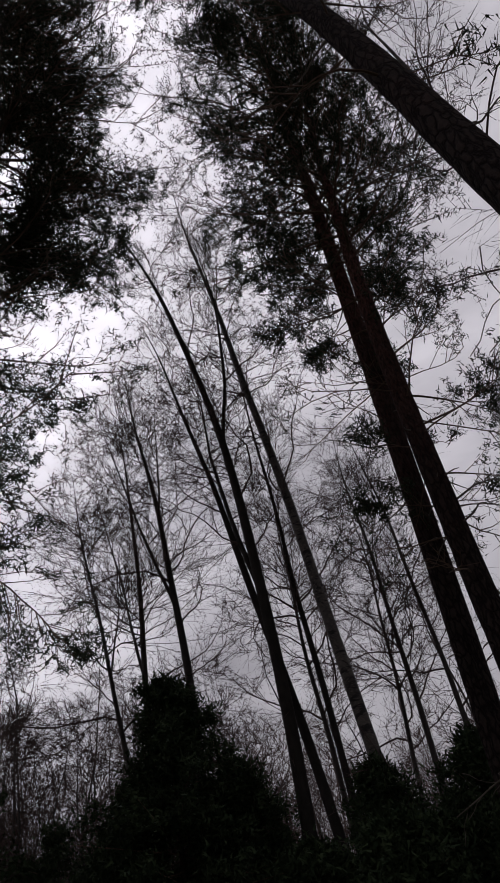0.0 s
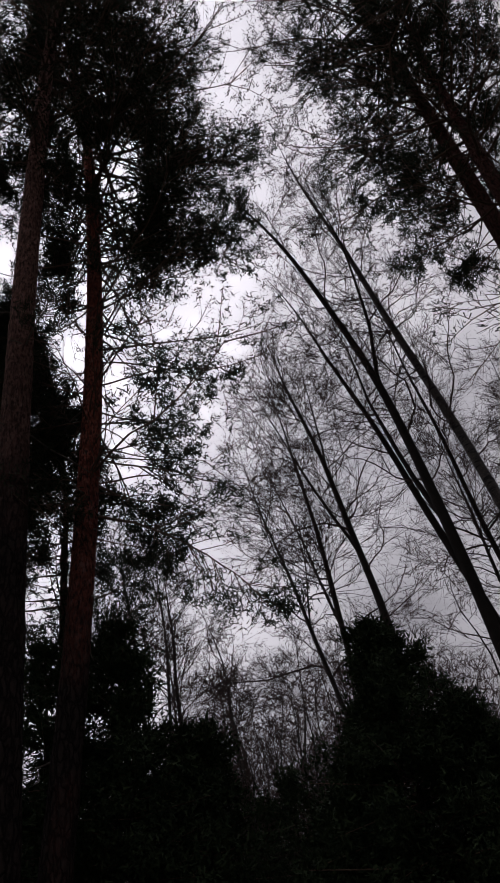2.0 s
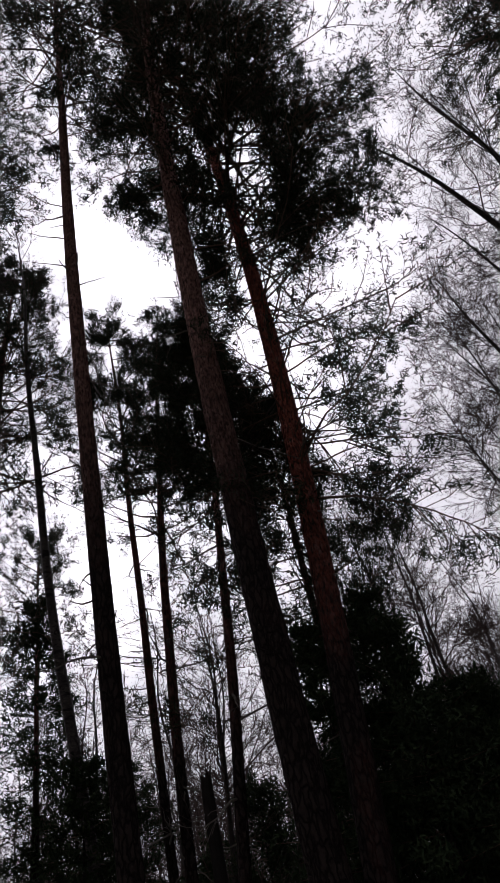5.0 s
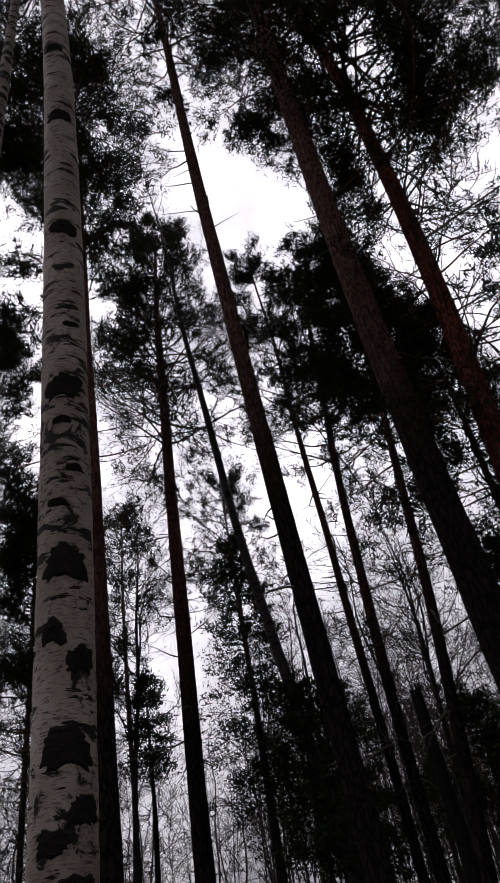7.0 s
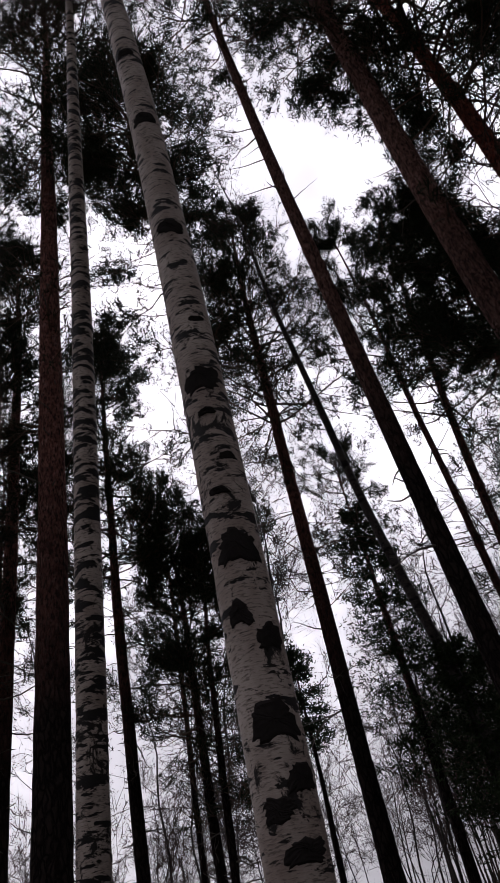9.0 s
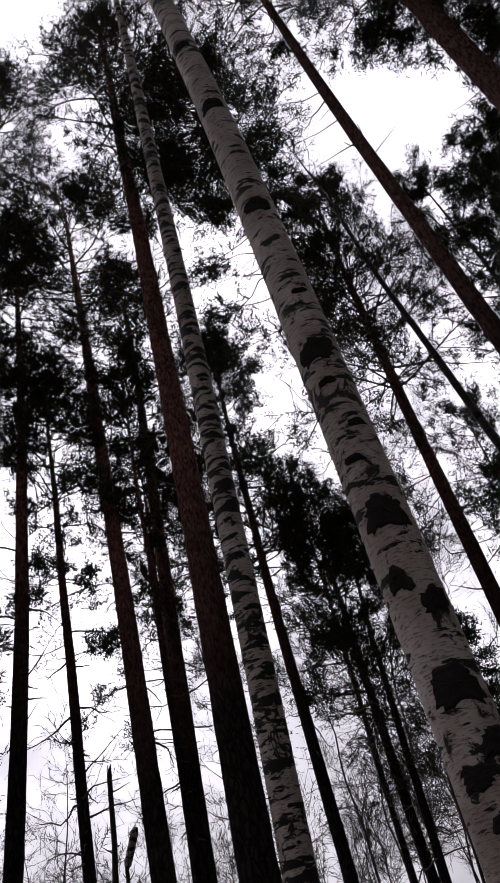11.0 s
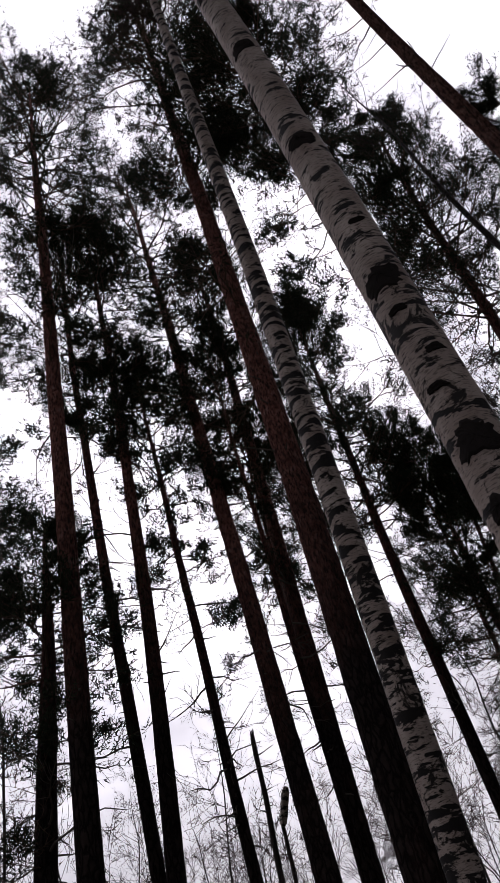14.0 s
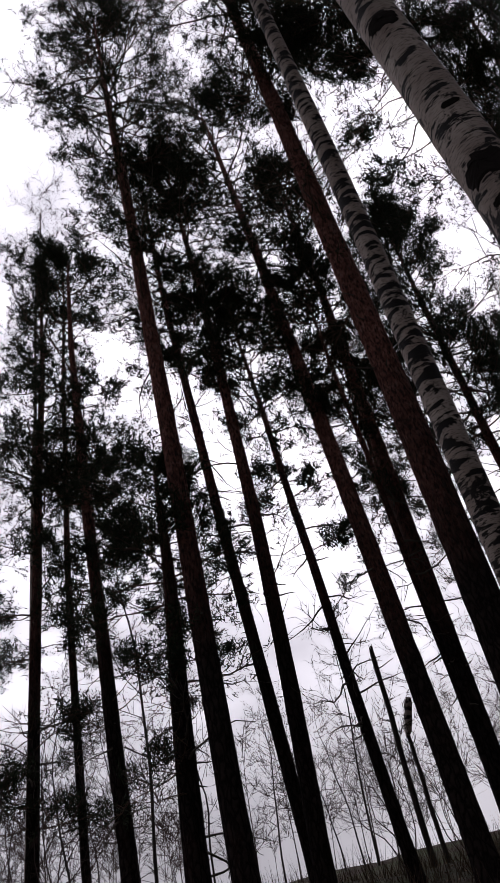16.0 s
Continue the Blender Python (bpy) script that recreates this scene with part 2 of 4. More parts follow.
def grow(rng, start, way, length, k, rise=0.0, wobble=0.1):
    """n curved paths of k points: they start along way and bend upwards (rise > 0) or hang."""
    n = len(start)
    p = np.empty((n, k, 3))
    p[:, 0] = start
    d = unit(way)
    step = (length / (k - 1))[:, None]
    for i in range(1, k):
        p[:, i] = p[:, i - 1] + d * step
        d = unit(d + rng.normal(0, wobble, (n, 3)) + np.array([0, 0, 1.0]) * np.reshape(rise, (-1, 1)) / (k - 1))
    return p


def along(paths, s):
    """Points and directions at the shares s (n, m) of each path."""
    n, k, _ = paths.shape
    x = np.clip(s, 0, 0.999) * (k - 1)
    i = x.astype(int)
    f = (x - i)[..., None]
    r = np.arange(n)[:, None]
    a, b = paths[r, i], paths[r, i + 1]
    return a + (b - a) * f, unit(b - a)


def sideways(rng, way, spread):
    """Directions that leave way by about the angle whose tangent is spread."""
    r = rng.normal(size=way.shape)
    r = unit(r - way * (r * way).sum(-1, keepdims=True))
    return unit(way + r * spread)


def slivers(rng, soup, paths, width):
    """The thinnest far twigs: one tapering splinter each from the first to the last point of n paths."""
    a, b = paths[:, 0], paths[:, -1]
    side = unit(np.cross(b - a, rng.normal(size=a.shape))) * (width / 2)
    soup.put(np.stack([a - side, a + side, b], 1), np.arange(3 * len(a)).reshape(-1, 3))


class Stem:
    """The middle line of a trunk: (x, y) is where it would meet the level z = 0, lean in degrees, bow in metres per square metre."""

    def __init__(self, rng, x, y, lean, bow, top, sway, step):
        self.x, self.y, self.lean, self.bow = x, y, lean, bow
        g = float(ground_height(x, y)) - 0.06
        self.base = self.at(np.array([g]))[0]
        k = max(14, int((top - g) / step))
        z = np.linspace(g, top, k)
        self.h = top - g
        p = self.at(z) - self.base
        s = (z - g) / (top - g)
        ph = rng.uniform(0, 6.28, 4)
        for ax in (0, 1):
            p[:, ax] += sway * (np.sin(s * 6 + ph[ax]) - math.sin(ph[ax])) * s + sway * 0.35 * np.sin(s * 19 + ph[2 + ax]) * s
        self.path, self.s = p, s

    def at(self, z):
        tx, ty = math.tan(radians(self.lean[0])), math.tan(radians(self.lean[1]))
        return np.stack([self.x + tx * z + self.bow[0] * z * z, self.y + ty * z + self.bow[1] * z * z, z], -1)

    def share(self, z):
        return (z - self.base[2]) / self.h

    def anchor(self, name, label, category, group):
        ob = new(name)
        ob.empty_display_size = 0.3
        ob.location = self.base
        return tagged(ob, label, category, group)


def trunk_mesh(rng, path, radius, sides, rough):
    """A trunk with uneven bark."""
    k = len(path)
    soup = Soup()
    tubes(soup, path[None], radius[None], sides)
    v = soup.v[0].reshape(k, sides, 3)
    out = v - path[:, None]
    a = np.arange(sides) * 2 * np.pi / sides
    z = path[:, 2][:, None]
    bump = np.zeros((k, sides))
    for m in range(3, 9):
        bump += np.sin(m * a + rng.uniform(0, 6.28) + np.sin(z * rng.uniform(0.6, 2.5) + m) * 1.6) / m
    bump += rng.normal(0, 0.55, (k, sides))
    soup.v[0] = (path[:, None] + out * (1 + rough * bump[..., None])).reshape(-1, 3)
    return soup


def ground_height(x, y):
    """A hollow where the camera stands; a bank rises round it and goes on as gently climbing wood."""
    r = np.hypot(x, y)
    t = np.clip((r - 3.0) / 8.0, 0, 1)
    lift = 1.80 * t * t * (3 - 2 * t) + 0.05 * np.clip(r - 11, 0, 32)
    k = np.clip(r / 3, 0, 1)
    return lift + k * (0.12 * np.sin(x * 0.9 + 1.3) * np.cos(y * 0.8) + 0.05 * np.sin(x * 2.3 + y * 1.7))


def tufts(rng, soup, at, way, blades, length, width, loose=0.62):
    """Sprays of needles at points: narrow three-cornered blades that fan out from the shoot."""
    n = len(at)
    d = unit(way[:, None] * 0.45 + rng.normal(0, 0.8, (n, blades, 3)) + np.array([0, 0, 0.1]))
    o = at[:, None] + rng.normal(0, length * loose, (n, blades, 3))
    side = unit(np.cross(d, rng.normal(size=(n, blades, 3)))) * (width / 2)
    L = length * rng.uniform(0.7, 1.25, (n, blades, 1))
    v = np.stack([o - side, o + side, o + d * L], 2)
    soup.put(v, np.arange(n * blades * 3).reshape(-1, 3))


# ---------------------------------------------------------------- kinds of trees
def brushes(rng, soup, at, way, needles, length, width):
    """Small loose brushes of needles at the ends of shoots."""
    n = len(at)
    d = unit(way[:, None] * 0.22 + rng.normal(0, 0.75, (n, needles, 3)) + np.array([0, 0, 0.10]))
    o = at[:, None] - way[:, None] * rng.uniform(-0.3, 1.0, (n, needles, 1)) * length + rng.normal(0, length * 0.30, (n, needles, 3))
    side = unit(np.cross(d, rng.normal(size=(n, needles, 3)))) * (width / 2)
    L = length * rng.uniform(0.7, 1.25, (n, needles, 1))
    soup.put(np.stack([o - side, o + side, o + d * L], 2), np.arange(n * needles * 3).reshape(-1, 3))


def needled(rng, wood, needle, L, lp, m=10, m3=4, per=2, blade=0.096, width=0.0175, blades=7, up=0.15, bare=0.3):
    """Side shoots on the limbs lp, shoots on those, and brushes of needles at their ends; the inner share of a limb is bare."""
    n = len(lp)
    sh = rng.uniform(bare, 1.0, (n, m))
    sh[:, 0] = 0.99
    sp, sd = along(lp, sh)
    sl = (L[:, None] * 0.40 * (1.2 - 0.65 * sh) * rng.uniform(0.5, 1.4, (n, m))).ravel() + 0.10
    p2 = grow(rng, sp.reshape(-1, 3), sideways(rng, sd, 0.95).reshape(-1, 3) + np.array([0, 0, up]), sl, 5, 0.3, 0.16)
    tubes(wood, p2[:, ::2], np.maximum(0.005, 0.007 * sl[:, None] + 0.004) * np.linspace(1, 0.5, 3)[None], 3)
    sh = rng.uniform(0.25, 1.0, (len(p2), m3))
    a3, d3 = along(p2, sh)
    l3 = (sl[:, None] * 0.42 * rng.uniform(0.5, 1.4, (len(p2), m3))).ravel() + 0.09
    p3 = grow(rng, a3.reshape(-1, 3), sideways(rng, d3, 0.9).reshape(-1, 3) + np.array([0, 0, up * 1.5]), l3, 3, 0.5, 0.12)
    slivers(rng, wood, p3, 0.011)
    if per:
        a, d = along(p3, np.concatenate([rng.uniform(0.5, 0.9, (len(p3), per - 1)), np.full((len(p3), 1), 0.99)], 1))
        brushes(rng, needle, a.reshape(-1, 3), d.reshape(-1, 3), blades, blade, width)
        a, d = along(p2, np.concatenate([rng.uniform(0.45, 0.9, (len(p2), 1)), np.full((len(p2), 1), 0.99)], 1))
        brushes(rng, needle, a.reshape(-1, 3), d.reshape(-1, 3), blades, blade * 1.1, width)


def pine(x, y, d, top, crown, reach, lean=(0, 0), bow=(0, 0), seed=1, label="", limbs=58, sway=0.04, stubs=18, shape="round",
         step=0.2, sides=14, split=18, name="pine_tree", group="pines of the wood", per=2, m=10, m3=4, blade=0.096, width=0.0175, blades=7, bark=None,
         thin=0.62, under=16, lop=(0, 0.0), extra=()):
    """Scots pine: trunk, the lowest limbs one by one, branchwork, foliage and dead stubs. Heights are levels above the camera's ground.
    under: thin limbs with little foliage below the crown. lop: the turn of the crown's starved side and how much shorter its limbs are. extra: single limbs (level, turn, length, tilt, foliage)."""
    rng = np.random.default_rng(seed)
    stem = Stem(rng, x, y, lean, bow, top, sway, step)
    ob = stem.anchor(name, label, "pine tree", group)
    tp, s, h = stem.path, stem.s, stem.h
    rad = d / 2 * (1.06 - (thin - 0.30) * s - 0.60 * s ** 3) * (1 + 0.35 * np.exp(-s * h / 0.35))
    part("trunk", trunk_mesh(rng, tp, rad, sides, 0.03), bark or PINE_BARK, ob)
    c0 = stem.share(crown)
    q = np.sort(rng.uniform(0, 1, limbs) ** 0.9)
    q[-3:] = (0.93, 0.965, 0.985)
    at = along(tp[None], (c0 + (1 - c0) * q)[None])[0][0]
    az = np.arange(limbs) * 2.4 + rng.uniform(-0.6, 0.6, limbs)
    if shape == "round":
        prof = np.clip(0.45 + 1.5 * q, 0, 1) * np.sqrt(np.clip(1.05 - q ** 3.5, 0.05, 1)) * 1.05
        tilt = -0.12 + 0.75 * q + rng.normal(0, 0.16, limbs)
    else:
        prof = np.clip(1.12 - q, 0.14, 1) ** 0.5
        tilt = 0.0 + 0.65 * q + rng.normal(0, 0.13, limbs)
    L = reach * prof * rng.uniform(0.55, 1.2, limbs) * (1 - lop[1] * np.clip(np.cos(az - radians(lop[0])), 0, 1) ** 0.6)
    way = np.stack([np.cos(az) * np.cos(tilt), np.sin(az) * np.cos(tilt), np.sin(tilt)], -1)
    lp = grow(rng, at, way, L, 9, 0.28, 0.13)
    lr = (0.008 + 0.0085 * L[:, None]) * np.linspace(1, 0.22, 9)[None]
    wood, needle = Soup(), Soup()
    for i in range(limbs):
        if i < split:
            one = Soup()
            tubes(one, lp[i:i + 1], lr[i:i + 1], 6)
            part("limb", one, PINE_TWIG, ob)
        else:
            tubes(wood, lp[i:i + 1], lr[i:i + 1], 5)
    needled(rng, wood, needle, L, lp, m, m3, per, blade, width, blades)
    if under:
        u = rng.uniform(0.52, 1.02, under) * c0
        ua = along(tp[None], u[None])[0][0]
        uz = rng.uniform(0, 6.28, under)
        ul = reach * rng.uniform(0.3, 0.8, under) * (1 - lop[1] * np.clip(np.cos(uz - radians(lop[0])), 0, 1) ** 0.6)
        up = grow(rng, ua, np.stack([np.cos(uz), np.sin(uz), rng.normal(0.05, 0.25, under)], -1), ul, 7, 0.15, 0.16)
        tubes(wood, up, (0.006 + 0.006 * ul)[:, None] * np.linspace(1, 0.35, 7)[None], 4)
        needled(rng, wood, needle, ul[: under // 2], up[: under // 2], 5, 3, 0, bare=0.2)
        needled(rng, wood, needle, ul[under // 2:], up[under // 2:], 5, 3, 1, blade, width, blades, bare=0.45)
    for z, turn, length, tl, leafy, *bend in extra:
        a = along(tp[None], np.array([[stem.share(z)]]))[0][0]
        t = radians(tl)
        w = np.array([[math.cos(radians(turn)) * math.cos(t), math.sin(radians(turn)) * math.cos(t), math.sin(t)]])
        p = grow(rng, a, w, np.array([length]), 14, bend[0] if bend else 0.12, 0.06)
        one = Soup()
        tubes(one, p, (0.007 + 0.0052 * length) * np.linspace(1, 0.2, 14)[None], 6)
        part("limb", one, PINE_TWIG, ob)
        if leafy:
            needled(rng, wood, needle, np.array([length * 0.62]), p, int(20 * leafy), m3, per, blade, width, blades, up=0.05)
    stuff("branchwork", wood, PINE_TWIG, ob)
    stuff("foliage", needle, PINE_NEEDLE, ob)
    fine = Soup()
    for i in range(stubs):
        a = along(tp[None], np.array([[rng.uniform(0.25 * c0, c0)]]))[0][0]
        turn = rng.uniform(0, 6.28)
        w = np.array([[math.cos(turn), math.sin(turn), rng.uniform(-0.45, 0.3)]])
        length = rng.uniform(0.06, 0.32) if i % 3 else rng.uniform(0.5, 1.3)
        p = grow(rng, a, w, np.array([length + d * 0.4]), 6, -0.1, 0.2)
        one = Soup()
        tubes(one, p, np.linspace(0.017, 0.005, 6)[None], 5)
        part("dead_stub", one, DEAD_WOOD, ob)
        if length > 0.4:
            b, e = along(p, rng.uniform(0.3, 1, (1, 7)))
            tubes(fine, grow(rng, b[0], sideways(rng, e[0], 0.8), rng.uniform(0.15, 0.5, 7), 5, -0.15, 0.25), np.full((7, 5), 0.0038), 3)
    if fine.n:
        stuff("dead_twig", fine, DEAD_WOOD, ob)
    return ob


def bare_tree(x, y, d, top, first, lean=(0, 0), bow=(0, 0), seed=1, label="", bark=None, limbs=34, rise=0.4, steep=0.75, reach=2.4,
              twigs=(8, 9), sway=0.08, split=8, name="birch_tree", category="birch tree", group="bare birches of the wood", step=0.2,
              sides=10, fork=(), taper=0.62, fine=0.0034, scars=(), coarse=False):
    """A leafless tree: trunk, forked stems, the main limbs one by one, and two orders of thin twigs."""
    rng = np.random.default_rng(seed)
    bark = bark or BIRCH_BARK
    stem = Stem(rng, x, y, lean, bow, top, sway, step)
    ob = stem.anchor(name, label, category, group)
    tp, s, h = stem.path, stem.s, stem.h
    rad = np.maximum(d / 2 * (1.04 - taper * s - (1.0 - taper) * s ** 3), 0.006) * (1 + 0.3 * np.exp(-s * h / 0.3))
    part("trunk", trunk_mesh(rng, tp, rad, sides, 0.018), bark, ob)
    stems = [(tp, rad, h, stem.share(first), limbs)]
    for z0, share, turn, out in fork:
        a = along(tp[None], np.array([[stem.share(z0)]]))[0][0]
        w = np.array([[math.cos(radians(turn)) * out, math.sin(radians(turn)) * out, 1.0]])
        l = (top - z0) * share
        fp = grow(rng, a, w, np.array([l]), 26, 0.25, 0.03)
        fr = np.interp(stem.share(z0), s, rad) * 0.58 * np.linspace(1, 0.14, 26)
        one = Soup()
        tubes(one, fp, fr[None], 8)
        part("fork_stem", one, bark, ob)
        stems.append((fp[0], fr, l, 0.2, max(8, int(limbs * share * 0.6))))
    wood = Soup()
    for line, r0, ln, lo, n in stems:
        q = np.sort(rng.uniform(0, 1, n)) ** 0.9
        t = lo + (0.985 - lo) * q
        at, dr = along(line[None], t[None])
        az = np.arange(n) * 2.4 + rng.uniform(-0.9, 0.9, n)
        outw = np.stack([np.cos(az), np.sin(az), np.zeros(n)], -1)
        L = reach * (1.08 - 0.72 * q) * rng.uniform(0.35, 1.25, n) + 0.2
        p1 = grow(rng, at[0], outw + dr[0] * (steep + rng.normal(0, 0.3, (n, 1))), L, 10, rise, 0.30 if coarse else 0.22)
        rr = np.interp(t, np.linspace(0, 1, len(r0)), r0)
        r1 = np.minimum(rr * 0.5, 0.004 + 0.0068 * L)[:, None] * np.linspace(1, 0.3, 10)[None]
        for i in range(n):
            if i < split:
                one = Soup()
                tubes(one, p1[i:i + 1], r1[i:i + 1], 6)
                part("limb", one, BARE_TWIG, ob)
            else:
                tubes(wood, p1[i:i + 1, ::3] if coarse else p1[i:i + 1], r1[i:i + 1, ::3] if coarse else r1[i:i + 1], 4)
        k2 = twigs[0]
        sh = rng.uniform(0.12, 1, (n, k2))
        a2, d2 = along(p1, sh)
        l2 = (L[:, None] * 0.48 * (1.2 - 0.6 * sh) * rng.uniform(0.4, 1.35, (n, k2))).ravel() + 0.12
        p2 = grow(rng, a2.reshape(-1, 3), sideways(rng, d2, 0.85).reshape(-1, 3) + np.array([0, 0, 0.1]), l2, 4 if coarse else 5, 0.2, 0.22)
        p2d = p2[:, ::3] if coarse else p2[:, ::2]
        tubes(wood, p2d, (fine + 0.0026 * l2)[:, None] * np.linspace(1, 0.6, p2d.shape[1])[None], 3)
        k3 = twigs[1]
        if k3:
            sh = rng.uniform(0.1, 1, (len(p2), k3))
            a3, d3 = along(p2, sh)
            l3 = (l2[:, None] * 0.55 * rng.uniform(0.4, 1.4, (len(p2), k3))).ravel() + 0.10
            p3 = grow(rng, a3.reshape(-1, 3), sideways(rng, d3, 0.85).reshape(-1, 3), l3, 3, -0.05, 0.35)
            slivers(rng, wood, p3[:, :2], fine * 2.8)
            slivers(rng, wood, p3[:, 1:], fine * 2.3)
    stuff("branchwork", wood, BARE_TWIG, ob)
    for z, turn, wide, tall in scars:
        part("bark_scar", scar(rng, stem, rad, z, turn, wide, tall), BLACK_SCAR, ob, smooth=False)
    return ob


def scar(rng, stem, rad, z, turn, wide, tall):
    """A cracked black plate on a birch trunk, a hair proud of the bark, with a ragged rim and its middle drawn up like a chevron."""
    q = stem.share(z)
    mid = along(stem.path[None], np.array([[q]]))[0][0][0]
    r = float(np.interp(q, stem.s, rad)) * 1.012 + 0.002
    n, rings = 36, 7
    a = np.arange(n) * 2 * np.pi / n
    rag = 0.88 + 0.09 * np.sin(2 * a + rng.uniform(0, 6)) + 0.08 * np.sin(3 * a + rng.uniform(0, 6)) + 0.05 * np.sin(11 * a + rng.uniform(0, 6)) + rng.normal(0, 0.06, n)
    k = np.linspace(0.0, 1, rings)[:, None]
    cs = np.sign(np.cos(a)) * np.abs(np.cos(a)) ** 0.7
    sn = np.sign(np.sin(a)) * np.abs(np.sin(a)) ** 0.7
    u = k * (cs * rag)[None] * wide / 2
    v = k * (sn * rag)[None] * tall / 2
    v = v + tall * (0.10 - 0.30 * np.abs(u) / wide) + 0.05 * tall * np.sin(u / wide * 11 + z * 5)
    slope_x, slope_y = np.gradient(stem.path[:, 0], stem.path[:, 2]), np.gradient(stem.path[:, 1], stem.path[:, 2])
    sx, sy = np.interp(q, stem.s, slope_x), np.interp(q, stem.s, slope_y)
    ang = radians(turn) + u / r
    pr = r + rng.normal(0, 0.0012, u.shape) + np.where(k < 0.95, 0.003, -0.004)
    p = np.stack([mid[0] + pr * np.cos(ang) + sx * v, mid[1] + pr * np.sin(ang) + sy * v, mid[2] + v], -1)
    soup = Soup()
    i, j = np.meshgrid(np.arange(rings - 1), np.arange(n), indexing="ij")
    soup.put(p, np.stack([i * n + j, i * n + (j + 1) % n, (i + 1) * n + (j + 1) % n, (i + 1) * n + j], -1).reshape(-1, 4))
    return soup


def spruce(x, y, top, reach, seed=1, label="", tiers=20, low=0.3, name="spruce_tree", lean=(0, 0), dense=1.0, swell=0.7, width=0.028,
           group="young spruces of the undergrowth"):
    """A young spruce: whorls of boughs with close needles far down its trunk."""
    rng = np.random.default_rng(seed)
    stem = Stem(rng, x, y, lean, (0, 0), top, 0.03, 0.3)
    ob = stem.anchor(name, label, "spruce tree", group)
    tp, s, h = stem.path, stem.s, stem.h
    part("trunk", trunk_mesh(rng, tp, h * 0.012 * (1.03 - s) + 0.006, 9, 0.03), PINE_BARK, ob)
    lo = low / h
    n = tiers * 5
    level = np.repeat((np.arange(tiers) + rng.uniform(-0.25, 0.25, tiers)) / tiers, 5)       # boughs stand in whorls
    q = np.clip(level + rng.normal(0, 0.012, n), 0, 1)
    at, _ = along(tp[None], (lo + (0.985 - lo) * q)[None])
    az = np.arange(n) * 2.4 + rng.uniform(-0.5, 0.5, n)
    L = reach * np.clip(1.03 - q, 0.03, 1) ** swell * rng.uniform(0.45, 1.2, n)
    tilt = -0.20 + 0.95 * q ** 1.8 + rng.normal(0, 0.10, n)
    way = np.stack([np.cos(az) * np.cos(tilt), np.sin(az) * np.cos(tilt), np.sin(tilt)], -1)
    p1 = grow(rng, at[0], way, L, 6, 0.12, 0.07)
    wood, needle = Soup(), Soup()
    tubes(wood, p1[:, ::5], (0.004 + 0.006 * L)[:, None] * np.linspace(1, 0.35, 2)[None], 3)
    k2 = 9
    sh = rng.uniform(0.15, 1, (n, k2))
    a2, d2 = along(p1, sh)
    l2 = (L[:, None] * 0.38 * (1.15 - 0.6 * sh) * rng.uniform(0.6, 1.2, (n, k2))).ravel() + 0.06
    p2 = grow(rng, a2.reshape(-1, 3), sideways(rng, d2, 0.8).reshape(-1, 3) * np.array([1, 1, 0.55]), l2, 4, -0.1, 0.08)
    stuff("branchwork", wood, PINE_TWIG, ob)
    a3, d3 = along(p2, rng.uniform(0.1, 1, (len(p2), max(1, round(3.4 * dense)))))
    tufts(rng, needle, a3.reshape(-1, 3), d3.reshape(-1, 3), 5, 0.085, width)
    a4, d4 = along(p1, rng.uniform(0.2, 1, (n, 6)))
    tufts(rng, needle, a4.reshape(-1, 3), d4.reshape(-1, 3), 7, 0.105, width)
    stuff("foliage", needle, SPRUCE_NEEDLE, ob)
    return ob


def snag(x, y, d, top, lean, seed, label, hanging=None, bark=None):
    """A dead trunk with a splintered top."""
    rng = np.random.default_rng(seed)
    stem = Stem(rng, x, y, lean, (0, 0), top, 0.02, 0.12)
    ob = stem.anchor("dead_snag", label, "dead tree", "")
    tr = trunk_mesh(rng, stem.path, d / 2 * (1.05 - 0.2 * stem.s), 16, 0.04)
    v = tr.v[0].reshape(-1, 16, 3)
    v[-1, :, 2] += rng.uniform(-0.1, 0.16, 16)
    v[-1, :, :2] = v[-1, :, :2] * 0.9 + v[-1, :, :2].mean(0) * 0.1
    tr.v[0] = v.reshape(-1, 3)
    part("trunk", tr, bark or ALDER_BARK, ob)
    core = Soup()
    tubes(core, stem.path[None, -4:] - np.array([0, 0, 0.05]), np.linspace(d * 0.42, d * 0.2, 4)[None], 10)
    part("heartwood", core, DEAD_WOOD, ob)
    for i in range(3):
        a = along(stem.path[None], np.array([[rng.uniform(0.5, 0.95)]]))[0][0]
        t = rng.uniform(0, 6.28)
        one = Soup()
        tubes(one, grow(rng, a, np.array([[math.cos(t), math.sin(t), 0.2]]), np.array([0.35]), 4, 0, 0.1), np.linspace(0.014, 0.006, 4)[None], 5)
        part("dead_stub", one, DEAD_WOOD, ob)
    if hanging:
        end = stem.path[-1] + np.array([0, 0, -0.04])
        one = trunk_mesh(rng, end + np.linspace(0, 1, 9)[:, None] * np.array(hanging), np.array([d * 0.3, *[d * 0.85] * 7, d * 0.5]), 14, 0.09)
        part("broken_top", one, RINGED_BIRCH, ob, "broken birch top tilted over on its splintered stem")
    return ob


